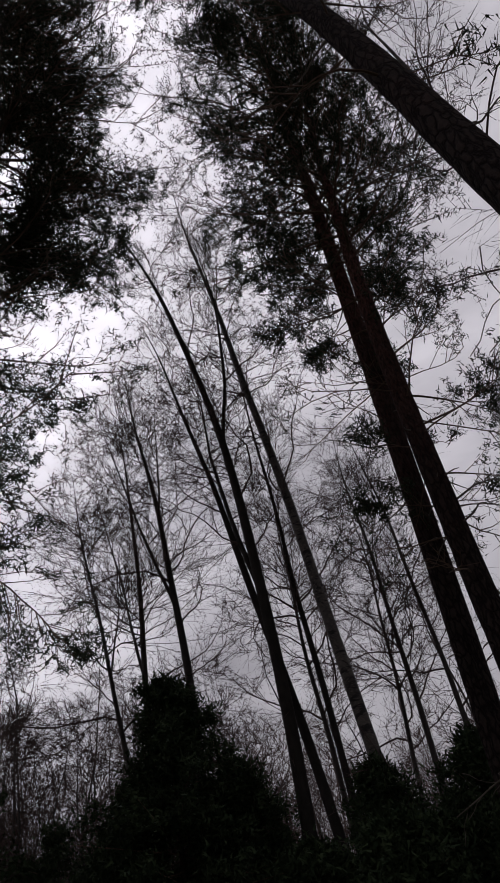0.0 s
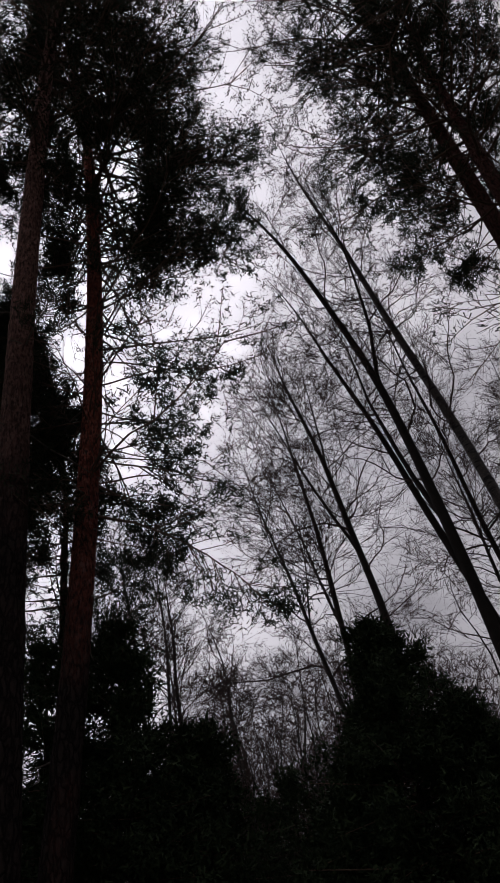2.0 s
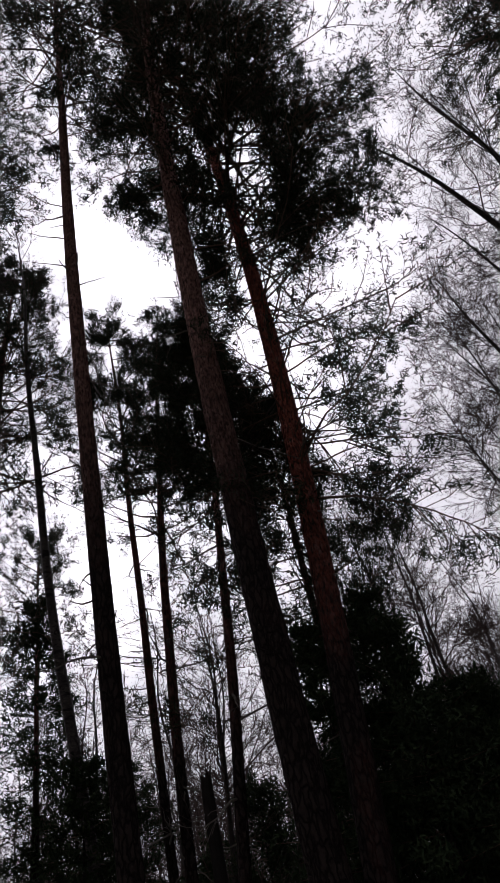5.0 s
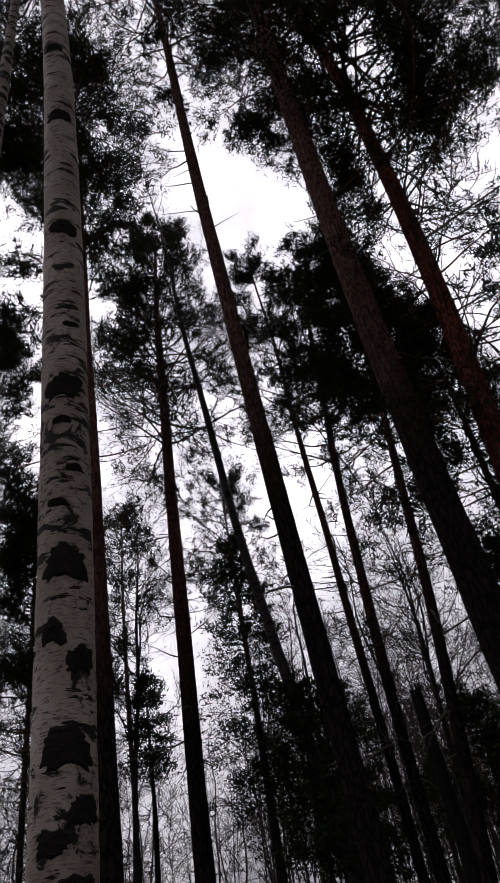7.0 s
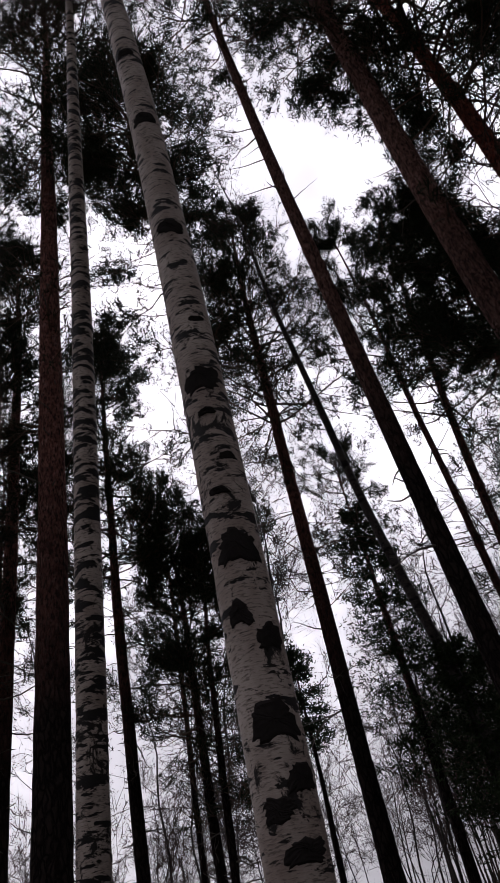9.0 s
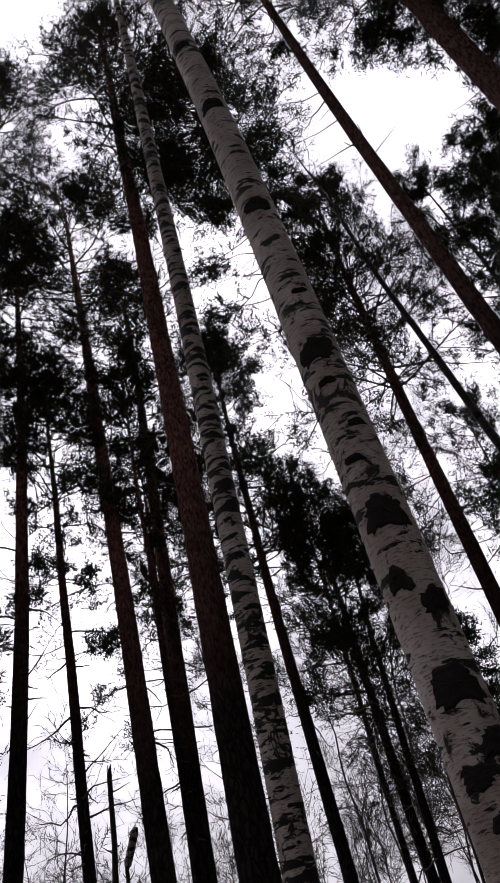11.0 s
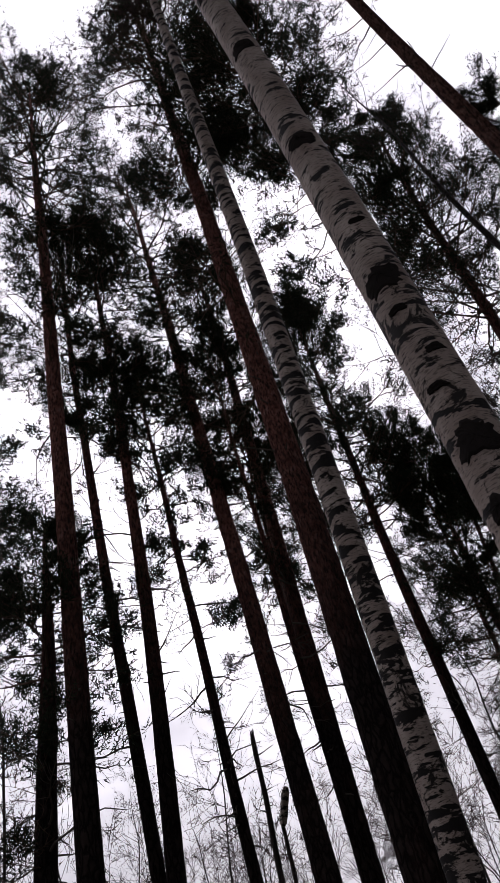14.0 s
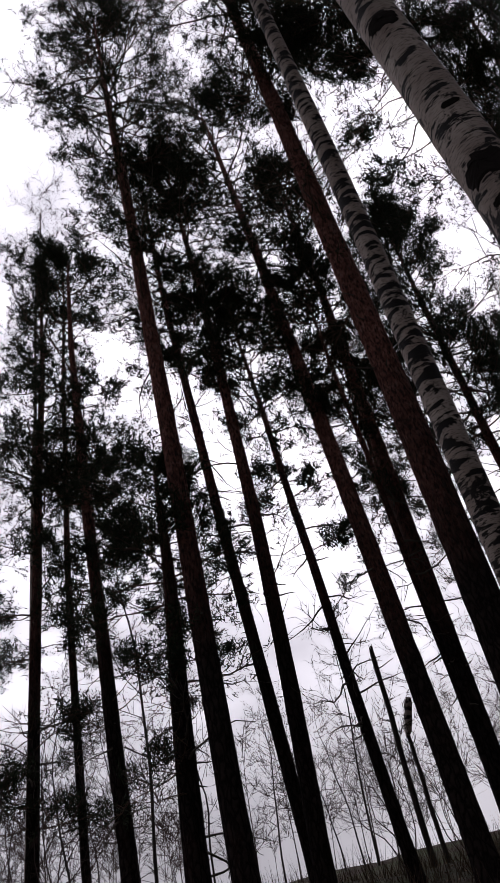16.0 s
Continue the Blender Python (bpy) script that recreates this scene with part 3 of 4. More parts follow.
def shrub(x, y, top, seed, label):
    """A bare shrub: a handful of thin whips from one root."""
    rng = np.random.default_rng(seed)
    g = float(ground_height(x, y)) - 0.05
    ob = new("shrub")
    ob.location = (x, y, g)
    tagged(ob, label, "shrub", "bare shrubs on the bank")
    n = 5
    az = rng.uniform(0, 6.28, n)
    p1 = grow(rng, rng.normal(0, 0.06, (n, 3)) * np.array([1, 1, 0]), np.stack([np.cos(az) * 0.5, np.sin(az) * 0.5, np.ones(n)], -1),
              (top - g) * rng.uniform(0.5, 1.05, n), 12, 0.2, 0.13)
    for i in range(n):
        one = Soup()
        tubes(one, p1[i:i + 1], np.linspace(0.011, 0.003, 12)[None], 5)
        part("shoot", one, BARE_TWIG, ob)
    wood = Soup()
    a2, d2 = along(p1, rng.uniform(0.2, 1, (n, 9)))
    l2 = rng.uniform(0.25, 0.9, n * 9)
    p2 = grow(rng, a2.reshape(-1, 3), sideways(rng, d2, 1.1).reshape(-1, 3), l2, 5, 0.1, 0.25)
    tubes(wood, p2, np.full((len(p2), 5), 0.003) * np.linspace(1.2, 0.7, 5)[None], 3)
    a3, d3 = along(p2, rng.uniform(0.2, 1, (len(p2), 6)))
    p3 = grow(rng, a3.reshape(-1, 3), sideways(rng, d3, 0.9).reshape(-1, 3), rng.uniform(0.1, 0.4, len(p2) * 6), 3, 0.1, 0.15)
    slivers(rng, wood, p3, 0.006)
    stuff("branchwork", wood, BARE_TWIG, ob)
    return ob


# ---------------------------------------------------------------- ground
def build_ground():
    r = np.concatenate([[0.0], np.geomspace(0.4, 60, 90), [100, 200, 500, 1500, 4000]])
    a = np.arange(144) * 2 * np.pi / 144
    X, Y = np.outer(r, np.cos(a)), np.outer(r, np.sin(a))
    rng = np.random.default_rng(5)
    Z = ground_height(X, Y) + np.where(r[:, None] < 60, rng.normal(0, 0.015, X.shape), 0) * (r[:, None] > 0)
    soup = Soup()
    i, j = np.meshgrid(np.arange(len(r) - 1), np.arange(144), indexing="ij")
    f = np.stack([i * 144 + j, (i + 1) * 144 + j, (i + 1) * 144 + (j + 1) % 144, i * 144 + (j + 1) % 144], -1).reshape(-1, 4)
    soup.put(np.stack([X, Y, Z], -1), f)
    ob = new("ground", soup.mesh("ground", GROUND))
    tagged(ob, "dark forest floor of leaf litter and moss, rising into a bank", "ground", kind="structure")


build_ground()

# ---------------------------------------------------------------- the near trees
TALL = "tall Scots pine, dark furrowed bark turning orange-brown above"
SLIM = "slender Scots pine with a bare trunk and narrow crown"
pine(1.40, 8.36, 0.32, 25.0, 11.6, 2.7, (4.2, -0.7), (-0.0003, 0.0001), 11, TALL, limbs=125, per=2, width=0.020, under=8, bark=BROWN_BARK,
     extra=((10.9, 170, 1.6, 0, 0.8), (11.4, 195, 1.9, 2, 0.8), (10.6, 150, 1.0, -5, 0.7)))
pine(1.88, 7.45, 0.31, 17.0, 8.4, 2.3, (0.3, 0.3), (0.0033, -0.0008), 12, TALL, limbs=70, per=2, width=0.019, bark=BROWN_BARK,
     extra=((6.4, 10, 1.2, -4, 0.8), (7.2, -15, 1.9, 2, 0.9), (7.8, 20, 2.1, 4, 0.9), (5.9, 172, 0.9, 20, 0.6), (6.9, 178, 0.8, 10, 0.5)))
pine(2.04, 2.55, 0.30, 19.0, 13.5, 1.9, (0.5, 1.6), (-0.0032, 0.0024), 13, "tall pine with dark rough bark", bark=PLATED_BARK)
pine(-5.05, 5.59, 0.38, 26.5, 12.6, 2.5, (1.4, -4.7), (0.0019, 0.0014), 14, "tall stout Scots pine with dark furrowed bark", limbs=110, per=2, under=0, lop=(225, 0.18), width=0.020, bark=DARK_PINE_BARK,
     extra=((11.6, 45, 2.0, 10, 0.5), (10.8, 42, 2.3, 8, 0.5), (9.6, 44, 0.9, 42, 0), (10.6, 228, 0.9, -40, 0), (9.7, 40, 1.1, 28, 0.0), (13.2, 230, 1.0, -4, 0.9), (13.0, 205, 0.8, -6, 0.8)))
pine(-5.07, 5.73, 0.30, 26.5, 11.2, 3.8, (6.2, 4.4), (-0.0038, -0.0031), 15, "tall Scots pine with orange trunk and long level limbs", limbs=175, per=2, under=48, lop=(225, 0.6), width=0.021, bark=ORANGE_BARK,
     extra=((10.0, 30, 3.0, 8, 0.5, 0.5), (9.7, 38, 2.2, 14, 0.5, -0.9), (11.0, 10, 2.6, 8, 0.8), (11.2, 210, 1.6, 10, 0.7), (10.5, 60, 2.2, 4, 0.6),
            (6.8, 44, 2.7, -4, 1.7, -1.3), (7.3, 52, 1.5, -8, 1.2, -0.5), (7.9, 330, 1.6, -2, 0.5, -0.3), (8.5, 200, 1.5, 0, 0.5), (7.8, 25, 1.5, 4, 0.5, -0.2), (8.4, 45, 1.7, 12, 0.5), (7.3, 20, 1.7, -6, 0.5, -0.1),
            (8.8, 205, 1.2, 10, 0.6), (7.4, 215, 1.3, 0, 0.7), (7.0, 235, 1.2, -8, 0.7), (8.0, 60, 1.6, 6, 0.5), (7.4, 80, 1.4, -6, 0.5), (6.4, 230, 1.0, -4, 0.6), (9.2, 30, 2.0, 5, 0.6),
            (9.0, 225, 1.4, 5, 0.6), (8.7, 70, 1.8, 10, 0.5), (6.5, 75, 1.0, 5, 0.5),
            *((12.0 + 0.8 * i, (37 * i) % 75 - 8, 2.2 + 1.5 * ((0.618 * i) % 1), 6 + 0.5 * i, 2.6) for i in range(18))))
pine(-6.28, 4.29, 0.25, 24.5, 15.4, 2.1, (2.6, -4.7), (0.0008, 0.0004), 16, TALL, limbs=80, thin=0.75, under=0, bark=DARK_PINE_BARK,
     extra=((13.1, 236, 1.1, 22, 0), (12.6, 225, 0.5, 12, 0), (12.2, 240, 1.0, 18, 0), (11.5, 232, 0.9, 8, 0), (11.0, 60, 0.6, 30, 0), (15.4, 40, 1.3, 0, 0.7)))
pine(-10.29, 4.06, 0.27, 19.4, 10.4, 2.2, (-3.4, 1.5), (0.0002, 0.0009), 17, "slender pine with a dense dark domed crown", shape="cone", limbs=120, under=26)
pine(-8.32, 6.51, 0.17, 14.8, 8.6, 1.35, (-1.6, -1.2), (0.0031, 0.0040), 18, "slender pine with a narrow pointed crown", shape="cone", limbs=54, m=7)
pine(-8.81, 6.52, 0.14, 15.5, 10.0, 1.3, (0.0, 0.1), (-0.0007, -0.0010), 35, "slender pine with a narrow pointed crown", shape="cone", limbs=50, m=7)
pine(-6.75, 5.42, 0.15, 11.6, 7.6, 1.25, (5.5, 6.7), (-0.0035, -0.0039), 19, "slender leaning pine with a narrow crown", shape="cone", limbs=84, under=24)
pine(-6.45, 7.90, 0.15, 11.2, 5.4, 1.35, (0.3, 0.4), (0, 0), 40, "slender dark pine standing behind two tall pines", shape="cone", limbs=74, under=14)
pine(-12.06, 1.04, 0.21, 15.6, 8.2, 1.75, (-3.8, -1.1), (-0.0001, 0.0009), 20, "slender young pine with a narrow crown", shape="cone", limbs=104)
pine(-12.97, 2.36, 0.18, 9.8, 5.0, 1.6, (-0.3, -1.2), (0.0001, 0.0002), 21, "small pine with tiered level boughs", shape="cone", limbs=64)
pine(-12.42, 2.25, 0.14, 8.7, 5.6, 1.0, (0.6, 2.9), (-0.0001, -0.0007), 38, "small pine with tiered level boughs", shape="cone", limbs=30, m=7)
pine(-7.81, -0.31, 0.385, 26.5, 15.2, 2.15, (-3.0, 0.8), (0.0007, -0.0005), 22, TALL, limbs=105, extra=((7.4, 75, 0.7, 55, 0), (10.3, 95, 0.8, 45, 0), (15.8, 80, 1.6, 5, 1.6), (16.3, 95, 1.4, 5, 1.6), (15.4, 60, 1.3, 0, 1.4), (16.5, 250, 1.4, 0, 1.4)))
pine(-7.00, 1.92, 0.26, 19.0, 12.6, 1.75, (-1.4, -0.1), (-0.0003, -0.0011), 39, "slender pine standing behind the white birch", limbs=115, thin=0.75, under=30,
     extra=((10.6, 60, 0.9, 5, 1.2), (10.2, 250, 1.1, 5, 1.0), (12.0, 240, 1.2, 5, 1.0), (9.4, 245, 1.0, 10, 0.8)))
pine(-9.98, -0.97, 0.265, 19.4, 10.7, 1.75, (-9.1, 0.2), (-0.0002, -0.0007), 23, TALL, limbs=56)
pine(-8.47, -1.17, 0.27, 23.4, 13.0, 2.2, (-10.2, -2.6), (0.0003, -0.0007), 24, "Scots pine with bare orange-brown trunk and loose crown", limbs=60)
pine(-7.67, -3.34, 0.265, 21.8, 13.6, 2.1, (-0.6, -0.5), (0, -0.0002), 25, TALL, limbs=84, m=9, extra=((12.5, 190, 1.2, 0, 0.5), (11.2, 20, 1.0, 0, 0.5)))
pine(-9.59, -3.15, 0.18, 17.2, 10.0, 1.4, (1.2, -3.8), (-0.0006, 0.0017), 26, SLIM, limbs=50, m=7)
pine(-9.05, -3.17, 0.22, 16.8, 11.0, 1.4, (-3.2, 3.6), (0.0011, -0.0040), 27, "Scots pine with dead stubs along its bare trunk", stubs=26, limbs=50,
     extra=((5.6, 80, 1.0, 50, 0), (5.0, 60, 0.5, 30, 0), (6.6, 270, 0.5, 20, 0)))
pine(-10.17, -2.17, 0.16, 12.0, 7.4, 1.2, (0.8, -3.4), (-0.0003, 0.0015), 28, "slender pine with dead stubs and a small crown", stubs=26, limbs=44,
     extra=((7.2, 90, 1.0, 14, 0.3, -0.7), (6.2, 85, 0.6, 8, 0.9), (4.5, 80, 0.9, 40, 0)))
pine(-9.96, -0.90, 0.12, 12.8, 8.4, 1.2, (-2.9, -2.6), (-0.0003, 0.0016), 34, SLIM, limbs=44, m=7)
pine(-9.00, -7.08, 0.18, 15.8, 4.8, 1.25, (-1.6, 2.0), (0.0004, -0.0005), 29, "pine with boughs far down its trunk", limbs=64, m=7, extra=((3.6, 20, 1.0, 0, 0.8), (3.4, 150, 1.0, -5, 0.8), (4.4, 60, 1.0, 0, 0.8)))
pine(-9.93, -6.67, 0.13, 16.2, 9.6, 1.1, (0.8, -1.5), (-0.0015, 0.0021), 30, "slender pine with a thin crown", limbs=40, m=7)
pine(-8.84, -5.23, 0.21, 14.0, 6.6, 1.2, (1.4, -2.3), (-0.0010, 0.0015), 31, SLIM, limbs=50, m=7)
pine(-8.16, -4.18, 0.27, 7.6, 4.5, 1.0, (-0.8, 1.5), (0.0001, -0.0002), 32, "short pine with a round dark crown", limbs=36)
pine(-8.9, -8.7, 0.16, 12.0, 3.6, 1.4, (1, 0), (0, 0), 33, "pine with boughs far down its trunk", limbs=44, m=7)

slim = pine(-13.4, -1.35, 0.13, 12.5, 8.0, 1.2, (0, 0), (0, 0), 37, "slender pine of the wood behind, narrow crown", limbs=40, m=7, stubs=5, split=6)
for turn, r, spin in ((81, 16.0, 70), (92, 15.2, 150), (73, 17.5, 200), (63, 16.0, 110), (122, 16.5, 310)):
    x, y = -r * math.sin(radians(turn)), r * math.cos(radians(turn))
    copy_thing(slim, pose(x, y, float(ground_height(x, y)) - 0.06, 0, 0, spin))

BIRCH = "leafless silver birch with thin crooked twigs"
# Shade against the bright sky is coloured into these four birch trunks.
bare_tree(0.58, 9.64, 0.20, 19.2, 7.5, (-2.8, -0.2), (-0.0007, 0), 41, BIRCH, BACKLIT_BIRCH, limbs=48, reach=1.9)
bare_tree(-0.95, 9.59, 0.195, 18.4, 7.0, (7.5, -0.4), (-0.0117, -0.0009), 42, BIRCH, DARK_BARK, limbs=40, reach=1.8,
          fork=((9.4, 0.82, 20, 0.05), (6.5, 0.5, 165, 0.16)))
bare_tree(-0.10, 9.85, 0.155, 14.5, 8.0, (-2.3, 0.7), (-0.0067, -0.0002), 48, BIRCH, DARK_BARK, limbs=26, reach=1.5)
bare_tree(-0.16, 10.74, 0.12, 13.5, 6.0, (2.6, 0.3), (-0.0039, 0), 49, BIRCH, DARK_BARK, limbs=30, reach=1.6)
SCARS = ((3.22, -10, 0.24, 0.20), (2.78, 20, 0.15, 0.14), (2.90, -35, 0.14, 0.12), (2.42, -8, 0.27, 0.17), (2.20, 26, 0.17, 0.12), (2.10, -30, 0.17, 0.10),
         (4.28, -14, 0.24, 0.20), (5.62, -10, 0.25, 0.14), (6.95, -14, 0.24, 0.16), (8.0, -30, 0.2, 0.12), (9.2, -20, 0.2, 0.14),
         (3.55, -30, 0.12, 0.05), (1.95, 6, 0.22, 0.10), (3.75, 8, 0.12, 0.05), (4.05, -20, 0.13, 0.05), (4.75, 4, 0.11, 0.05))
bare_tree(-3.26, 0.69, 0.265, 17.5, 12.5, (4.3, 0.2), (-0.0014, -0.0036), 43, "silver birch with white bark, black collars and cracked plates",
          step=0.06, sides=40, taper=0.22, scars=SCARS, sway=0.02, limbs=20, reach=1.5)
bare_tree(-6.27, -0.04, 0.25, 17.0, 12.5, (7.6, 1.9), (0.0006, -0.0015), 44, "silver birch with white bark ringed by dark collars", RINGED_BIRCH,
          step=0.08, sides=28, taper=0.30, sway=0.02, limbs=20, reach=1.3)
# Trunk colour darkened as a backlit shape against the sky.
bare_tree(-8.99, 6.10, 0.19, 19.6, 15.5, (-4.0, -8.9), (0.0017, 0.0028), 45, "slender birch with a bent bare top", BACKLIT_BIRCH, limbs=16, reach=1.3, twigs=(6, 4))
bare_tree(-12.09, -9.64, 0.15, 24.5, 14.0, (-1.3, 1.7), (0, 0), 46, BIRCH, limbs=34, reach=2.0)
bare_tree(4.3, 5.0, 0.17, 15.0, 5.5, (-3, 0), (0, 0), 47, BIRCH, BACKLIT_BIRCH, limbs=22, reach=2.2)
ALDER = "leafless alder with steep dark branches"
ALDERS = dict(label=ALDER, bark=ALDER_BARK, name="alder_tree", category="alder tree", group="bare alders", reach=2.0, steep=0.7)
bare_tree(-2.41, 11.24, 0.17, 14.4, 7.0, (3.8, 1.0), (-0.0070, -0.0013), 51, limbs=38, fork=((7.6, 0.85, 190, 0.22), (8.5, 0.9, 150, 0.12)), **ALDERS)
bare_tree(-3.40, 12.41, 0.15, 13.6, 6.5, (1.9, -1.0), (-0.0026, -0.0008), 52, fork=((7.0, 0.8, 180, 0.2),), **ALDERS)
bare_tree(-2.76, 11.18, 0.10, 10.8, 5.5, (-5.5, -3.7), (-0.0009, -0.0003), 53, fork=((6.5, 0.8, 0, 0.15),), **ALDERS)
bare_tree(-0.23, 12.2, 0.11, 10.5, 5.0, (0.6, 0), (0, 0), 54, **ALDERS)
bare_tree(1.24, 12.20, 0.12, 11.5, 5.0, (0.4, 0), (0.0013, -0.0001), 55, **ALDERS)
bare_tree(2.08, 12.10, 0.11, 11.5, 5.0, (-1.4, 0.2), (0.0002, 0), 56, **ALDERS)
bare_tree(0.71, 13.24, 0.10, 10.5, 4.5, (4.1, -0.3), (0, 0), 57, **ALDERS)
bare_tree(-7.05, 11.92, 0.13, 11.3, 6.5, (-2.6, -2.0), (-0.0006, -0.0004), 58, **ALDERS)
bare_tree(-7.84, 13.23, 0.11, 11.9, 6.5, (-0.1, 0.1), (0.0004, 0.0002), 59, **ALDERS)
bare_tree(-7.58, 13.39, 0.12, 11.2, 6.5, (1.4, 0.7), (-0.0021, -0.0012), 60, **ALDERS)
bare_tree(-9.51, 8.05, 0.11, 8.4, 4.0, (1.3, 1.8), (-0.0019, -0.0022), 62, **ALDERS)
bare_tree(-12.58, 3.71, 0.11, 10.3, 5.0, (0.2, 1.0), (0.0008, 0.0025), 61, fork=((6.5, 0.7, 20, 0.2),), **ALDERS)
snag(-7.82, 6.55, 0.19, 4.45, (-0.7, -0.4), 63, "dead standing trunk with a splintered top", bark=DARK_BARK)

snag(-13.91, -2.50, 0.08, 4.0, (0.1, -0.7), 64, "thin dead birch with its broken top tilted over", (0.0, 0.22, 0.62))
snag(-12.87, -2.58, 0.10, 5.3, (0, 0.5), 65, "thin dead trunk with a splintered top")

DARK = "young spruce, dense and dark down to the ground"
spruce(-2.05, 9.00, 5.35, 1.75, 71, DARK, tiers=30, dense=1.8, swell=0.7)
spruce(-1.35, 9.30, 4.2, 1.0, 72, DARK, dense=1.3)
spruce(-2.75, 9.40, 4.1, 1.1, 73, DARK, dense=1.2)
spruce(-5.05, 7.25, 5.8, 1.3, 74, DARK, tiers=19, dense=1.0, swell=0.5)
spruce(-4.35, 8.10, 4.5, 1.4, 75, DARK, tiers=20, dense=1.2)
spruce(-5.50, 6.60, 5.6, 1.1, 76, DARK, tiers=17, dense=0.9)
spruce(-4.60, 6.90, 5.3, 1.1, 85, DARK, tiers=16, dense=1.0, swell=0.5)
spruce(-3.45, 10.2, 3.7, 1.1, 86, DARK, tiers=20, dense=1.2)
spruce(0.30, 9.25, 3.75, 1.2, 77, DARK)
spruce(1.50, 9.15, 3.75, 1.3, 78, DARK)
spruce(2.80, 9.20, 3.8, 1.4, 79, DARK)
spruce(-0.55, 8.50, 2.9, 0.9, 86, DARK)
spruce(0.30, 7.50, 2.8, 0.9, 87, DARK)
spruce(1.05, 8.50, 3.0, 1.0, 88, DARK)
spruce(2.40, 8.10, 2.9, 1.0, 91, DARK)
behind = spruce(-7.0, 13.0, 6.0, 1.4, 89, "young spruce of the wood behind, dark and loose", tiers=16, low=0.8, group="spruces of the wood behind")
for turn, r, spin in ((20, 20.5, 40), (25, 21.0, 100), (31, 15.5, 160), (35, 13.5, 220), (15, 16.5, 60)):
    x, y = -r * math.sin(radians(turn)), r * math.cos(radians(turn))
    copy_thing(behind, pose(x, y, float(ground_height(x, y)) - 0.06, 0, 0, spin))
for turn, r, spin in ((16, 13.2, 20), (20, 14.0, 80), (24, 13.0, 150), (28, 14.2, 210), (32, 12.6, 290), (11, 14.5, 250), (18, 11.6, 30), (22, 11.4, 170), (41, 15.0, 280), (46, 13.2, 340), (51, 15.5, 130), (57, 14.5, 200)):
    x, y = -r * math.sin(radians(turn)), r * math.cos(radians(turn))
    copy_thing(behind, pose(x, y, float(ground_height(x, y)) - 0.06, 0, 0, spin) @ Matrix.Scale(0.62, 4))
THIN = "slender young spruce with thin boughs"
spruce(-10.95, 5.56, 8.8, 1.1, 80, THIN, tiers=16, dense=1.0, swell=0.5, low=2.0, group="thin young spruces")
spruce(-9.30, 5.45, 5.3, 0.9, 92, THIN, tiers=9, dense=1.0, low=1.0, swell=0.55, group="thin young spruces")
spruce(-9.60, 9.10, 5.0, 1.4, 81, THIN, tiers=11, dense=0.8, swell=0.6, low=1.5, group="thin young spruces")
spruce(-11.6, 7.60, 6.0, 1.6, 82, THIN, tiers=13, dense=1.1, swell=0.6, low=1.0, group="thin young spruces")
spruce(-7.90, 9.60, 5.2, 1.4, 83, THIN, tiers=11, dense=0.8, swell=0.6, low=1.0, group="thin young spruces")
spruce(-12.4, 4.10, 6.7, 0.6, 84, THIN, tiers=7, dense=0.7, swell=0.6, low=3.0, group="thin young spruces")

# ---------------------------------------------------------------- the wood farther off
rng_far = np.random.default_rng(7)
kinds = []
for k in range(6):
    t = math.radians(-20 + 28 * k)
    x, y = -19 * math.sin(t), 19 * math.cos(t)
    g = float(ground_height(x, y))
    kinds.append(bare_tree(x, y, 0.06 + 0.008 * k, g + 5.6 + 1.0 * k, g + 1.6, (rng_far.normal(0, 3), rng_far.normal(0, 3)), (0, 0), 90 + k,
                           "thin leafless tree of the wood behind", ALDER_BARK, limbs=18, reach=2.0, twigs=(6, 5), split=0, step=0.6, sides=6,
                           name="bare_tree", category="bare tree", group="thin bare trees behind", fine=0.0065, steep=0.6, rise=0.3, sway=0.25, coarse=True))
for i in range(250):
    # thickest ahead of the first view, thin towards the open end of the wood
    turn = rng_far.uniform(-36, 70) if i < 62 else rng_far.uniform(4, 42) if i < 92 else rng_far.uniform(70, 142) if i < 124 else rng_far.uniform(22, 60) if i < 160 else rng_far.uniform(12, 34) if i < 196 else rng_far.uniform(46, 84)
    t, r = math.radians(turn), 16 + 22 * rng_far.uniform(0, 1) ** 0.8
    x, y = -r * math.sin(t), r * math.cos(t)
    k = i % 6 if turn < 70 else i % 3
    copy_thing(kinds[k], pose(x, y, float(ground_height(x, y)) - 0.05, 0, 0, rng_far.uniform(0, 360)))
for i in range(20):
    # a low thicket between the young spruces
    t, r = math.radians(9 + 1.05 * i), rng_far.uniform(12.5, 15.5)
    x, y = -r * math.sin(t), r * math.cos(t)
    copy_thing(kinds[i % 3], pose(x, y, float(ground_height(x, y)) - 0.05, 0, 0, rng_far.uniform(0, 360)) @ Matrix.Scale(0.72, 4))
for i in range(26):
    t, r = math.radians(rng_far.uniform(-15, 130)), rng_far.uniform(9.5, 14)
    x, y = -r * math.sin(t), r * math.cos(t)
    if i < 3:
        kinds.append(shrub(x, y, float(ground_height(x, y)) + 2.4 + 0.4 * i, 120 + i, "leafless shrub of thin upright shoots on the bank"))
    else:
        copy_thing(kinds[6 + i % 3], pose(x, y, float(ground_height(x, y)) - 0.05, 0, 0, rng_far.uniform(0, 360)))

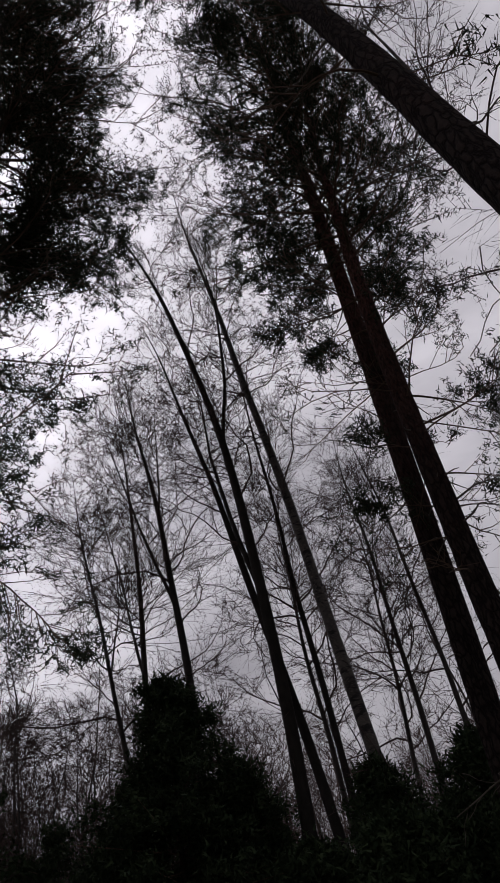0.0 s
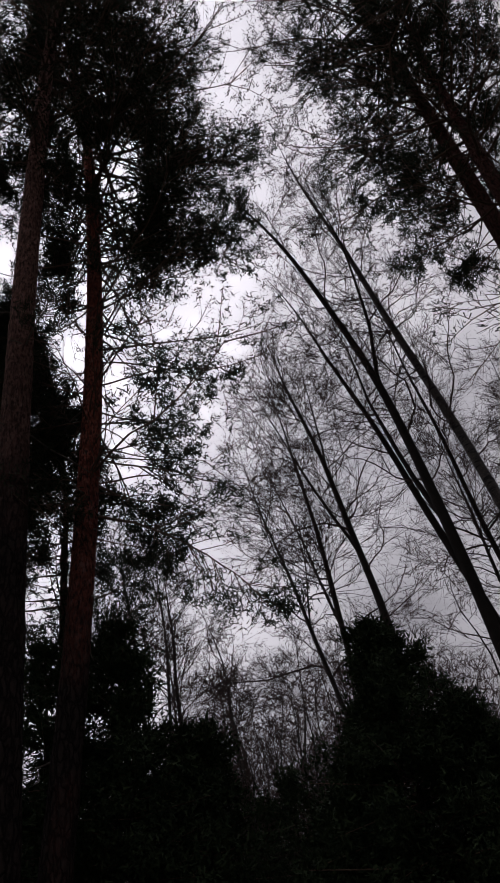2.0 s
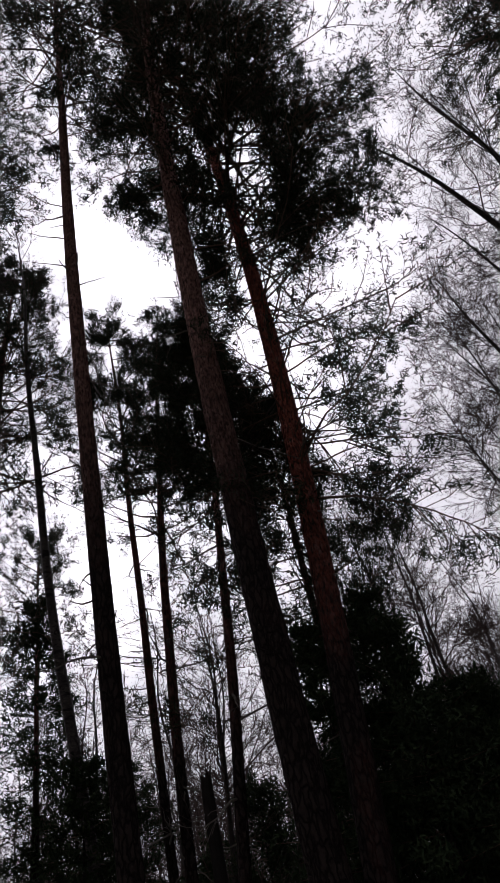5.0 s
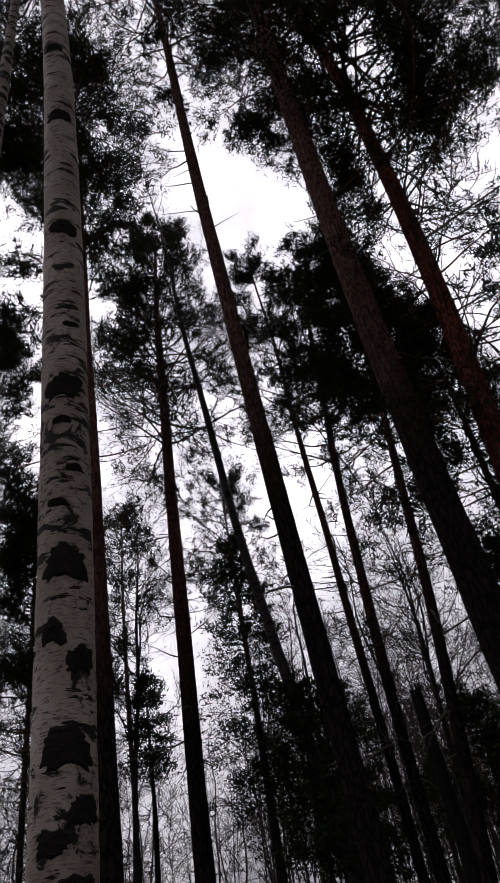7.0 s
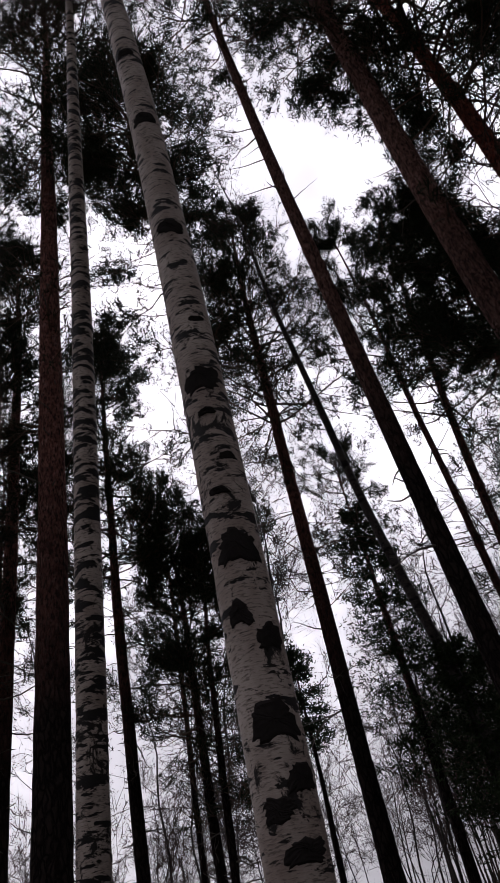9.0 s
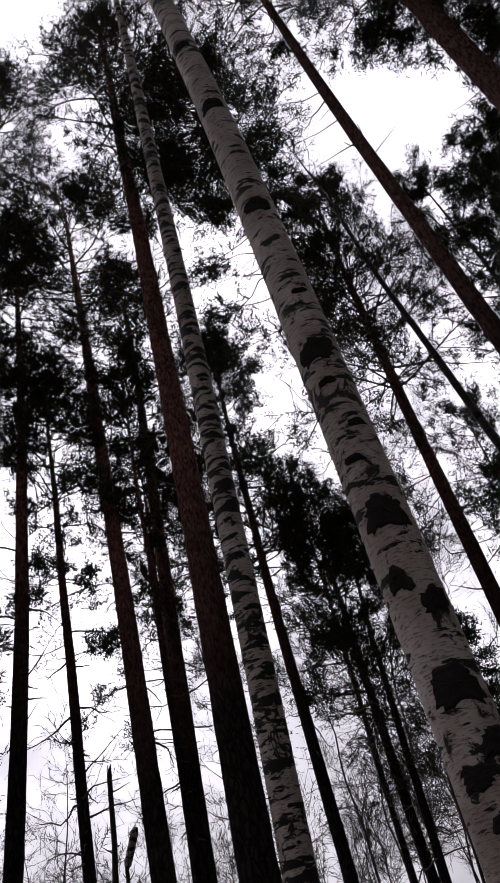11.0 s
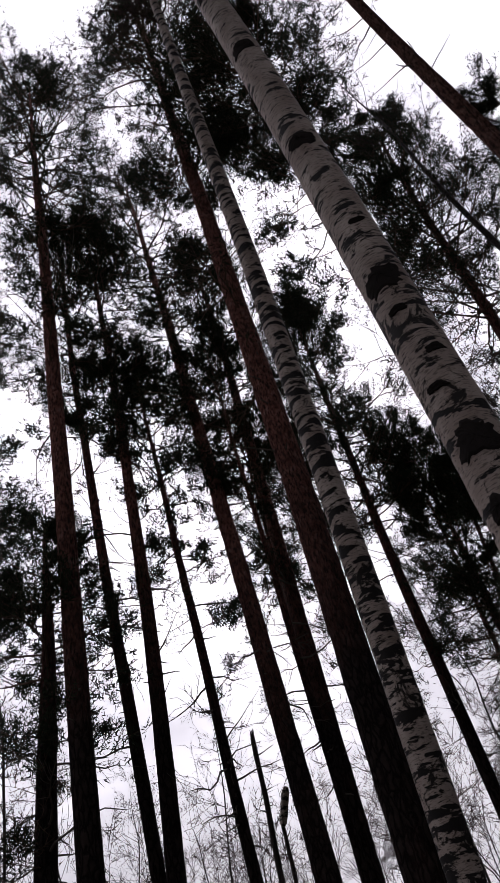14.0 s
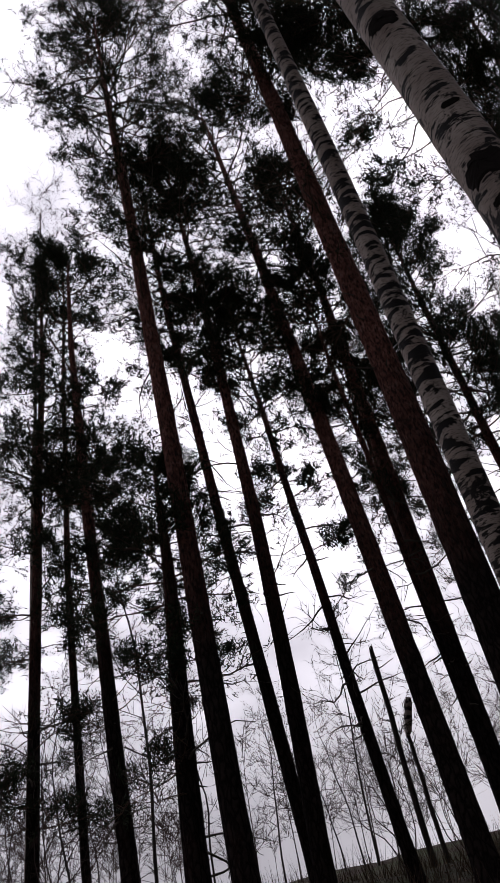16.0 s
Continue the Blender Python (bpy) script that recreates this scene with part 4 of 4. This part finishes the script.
def far_wood():
    """The wood beyond: hundreds of thin bare trunks with a few limbs each, too far to tell apart."""
    rng = np.random.default_rng(9)
    soup = Soup()
    n = 820
    turn = np.concatenate([rng.uniform(-45, 62, 470), rng.uniform(62, 145, 110), rng.uniform(145, 315, 240)])
    r = rng.uniform(29, 50, n)
    base = np.stack([-r * np.sin(np.radians(turn)), r * np.cos(np.radians(turn))], -1)
    base = np.concatenate([base, ground_height(base[:, 0], base[:, 1])[:, None] - 0.1], 1)
    h = rng.uniform(6, 10.5, n) * np.where((turn > 62) & (turn < 145), 0.62, 1.0)
    p = grow(rng, base, np.array([[0, 0, 1.0]]) + rng.normal(0, 0.04, (n, 3)), h, 7, 0, 0.03)
    tubes(soup, p, rng.uniform(0.022, 0.060, (n, 1)) * np.where((turn > 62) & (turn < 145), 0.6, 1.0)[:, None] * np.linspace(1, 0.15, 7)[None], 5)
    a, d = along(p, rng.uniform(0.25, 0.98, (n, 16)))
    L = rng.uniform(0.6, 2.2, n * 16)
    q = grow(rng, a.reshape(-1, 3), sideways(rng, d, 1.1).reshape(-1, 3), L, 4, 0.3, 0.22)
    tubes(soup, q[:, ::3], (0.006 + 0.005 * L)[:, None] * np.linspace(1, 0.4, 2)[None], 3)
    a, d = along(q, rng.uniform(0.2, 1, (len(q), 8)))
    w = grow(rng, a.reshape(-1, 3), sideways(rng, d, 0.8).reshape(-1, 3), rng.uniform(0.3, 1.1, len(q) * 8), 2, 0.1, 0.1)
    slivers(rng, soup, w, 0.030)
    tagged(new("far_wood", soup.mesh("far_wood", BARE_TWIG)), "bare grey-brown wood in the distance on rising ground", "far wood", kind="stuff")


far_wood()

# unseen pines added behind the camera; they keep sky light off the trunks
back = pine(7.0, -1.5, 0.27, 23.0, 9.0, 3.0, (0, 0), (0, 0), 130, "unseen pine added behind the camera to block sky light", limbs=30, per=1, m=4, m3=2,
            blade=0.2, width=0.08, blades=6, split=0, stubs=0, step=0.5, sides=8, under=0, group="pines behind the path")
for i in range(9):
    t, r = math.radians(185 + 105 * ((i * 0.618) % 1.0)), 4.5 + 0.6 * i
    x, y = -r * math.sin(t), r * math.cos(t)
    copy_thing(back, pose(x, y, float(ground_height(x, y)) - 0.05, 0, 0, 67 * i))


def scatter():
    """Fallen leaves and tufts of dry grass on the bank."""
    rng = np.random.default_rng(8)
    n = 9000
    t, r = np.radians(rng.uniform(-40, 145, n)), 2.0 + 14 * np.sqrt(rng.uniform(0, 1, n))
    p = np.stack([-r * np.sin(t), r * np.cos(t)], -1)
    p = np.concatenate([p, (ground_height(p[:, 0], p[:, 1]) + 0.012)[:, None]], 1)
    a = rng.uniform(0, 6.28, n)
    u = np.stack([np.cos(a), np.sin(a), rng.normal(0, 0.25, n)], -1) * 0.028
    w = np.stack([-np.sin(a), np.cos(a), rng.normal(0, 0.25, n)], -1) * 0.020
    soup = Soup()
    soup.put(np.stack([p - u, p + w, p + u, p - w], 1), np.arange(4 * n).reshape(-1, 4))
    tagged(new("leaf_litter", soup.mesh("leaf_litter", LITTER, False)), "brown fallen leaves lying on the forest floor", "leaf litter", kind="stuff")
    n = 14000
    t, r = np.radians(rng.uniform(-30, 140, n)), rng.uniform(8.0, 15, n)
    c = np.stack([-r * np.sin(t), r * np.cos(t)], -1)
    p = np.concatenate([c, ground_height(c[:, 0], c[:, 1])[:, None] - 0.02], 1)
    d = unit(np.stack([rng.normal(0, 0.35, n), rng.normal(0, 0.35, n), np.ones(n)], -1)) * rng.uniform(0.15, 0.6, (n, 1))
    a = rng.uniform(0, 6.28, n)
    u = np.stack([np.cos(a), np.sin(a), np.zeros(n)], -1) * 0.006
    soup = Soup()
    soup.put(np.stack([p - u, p + u, p + d], 1), np.arange(3 * n).reshape(-1, 3))
    tagged(new("dry_grass", soup.mesh("dry_grass", DRY_GRASS, False)), "dry reddish-brown grass standing on the bank", "dry grass", kind="stuff")


scatter()
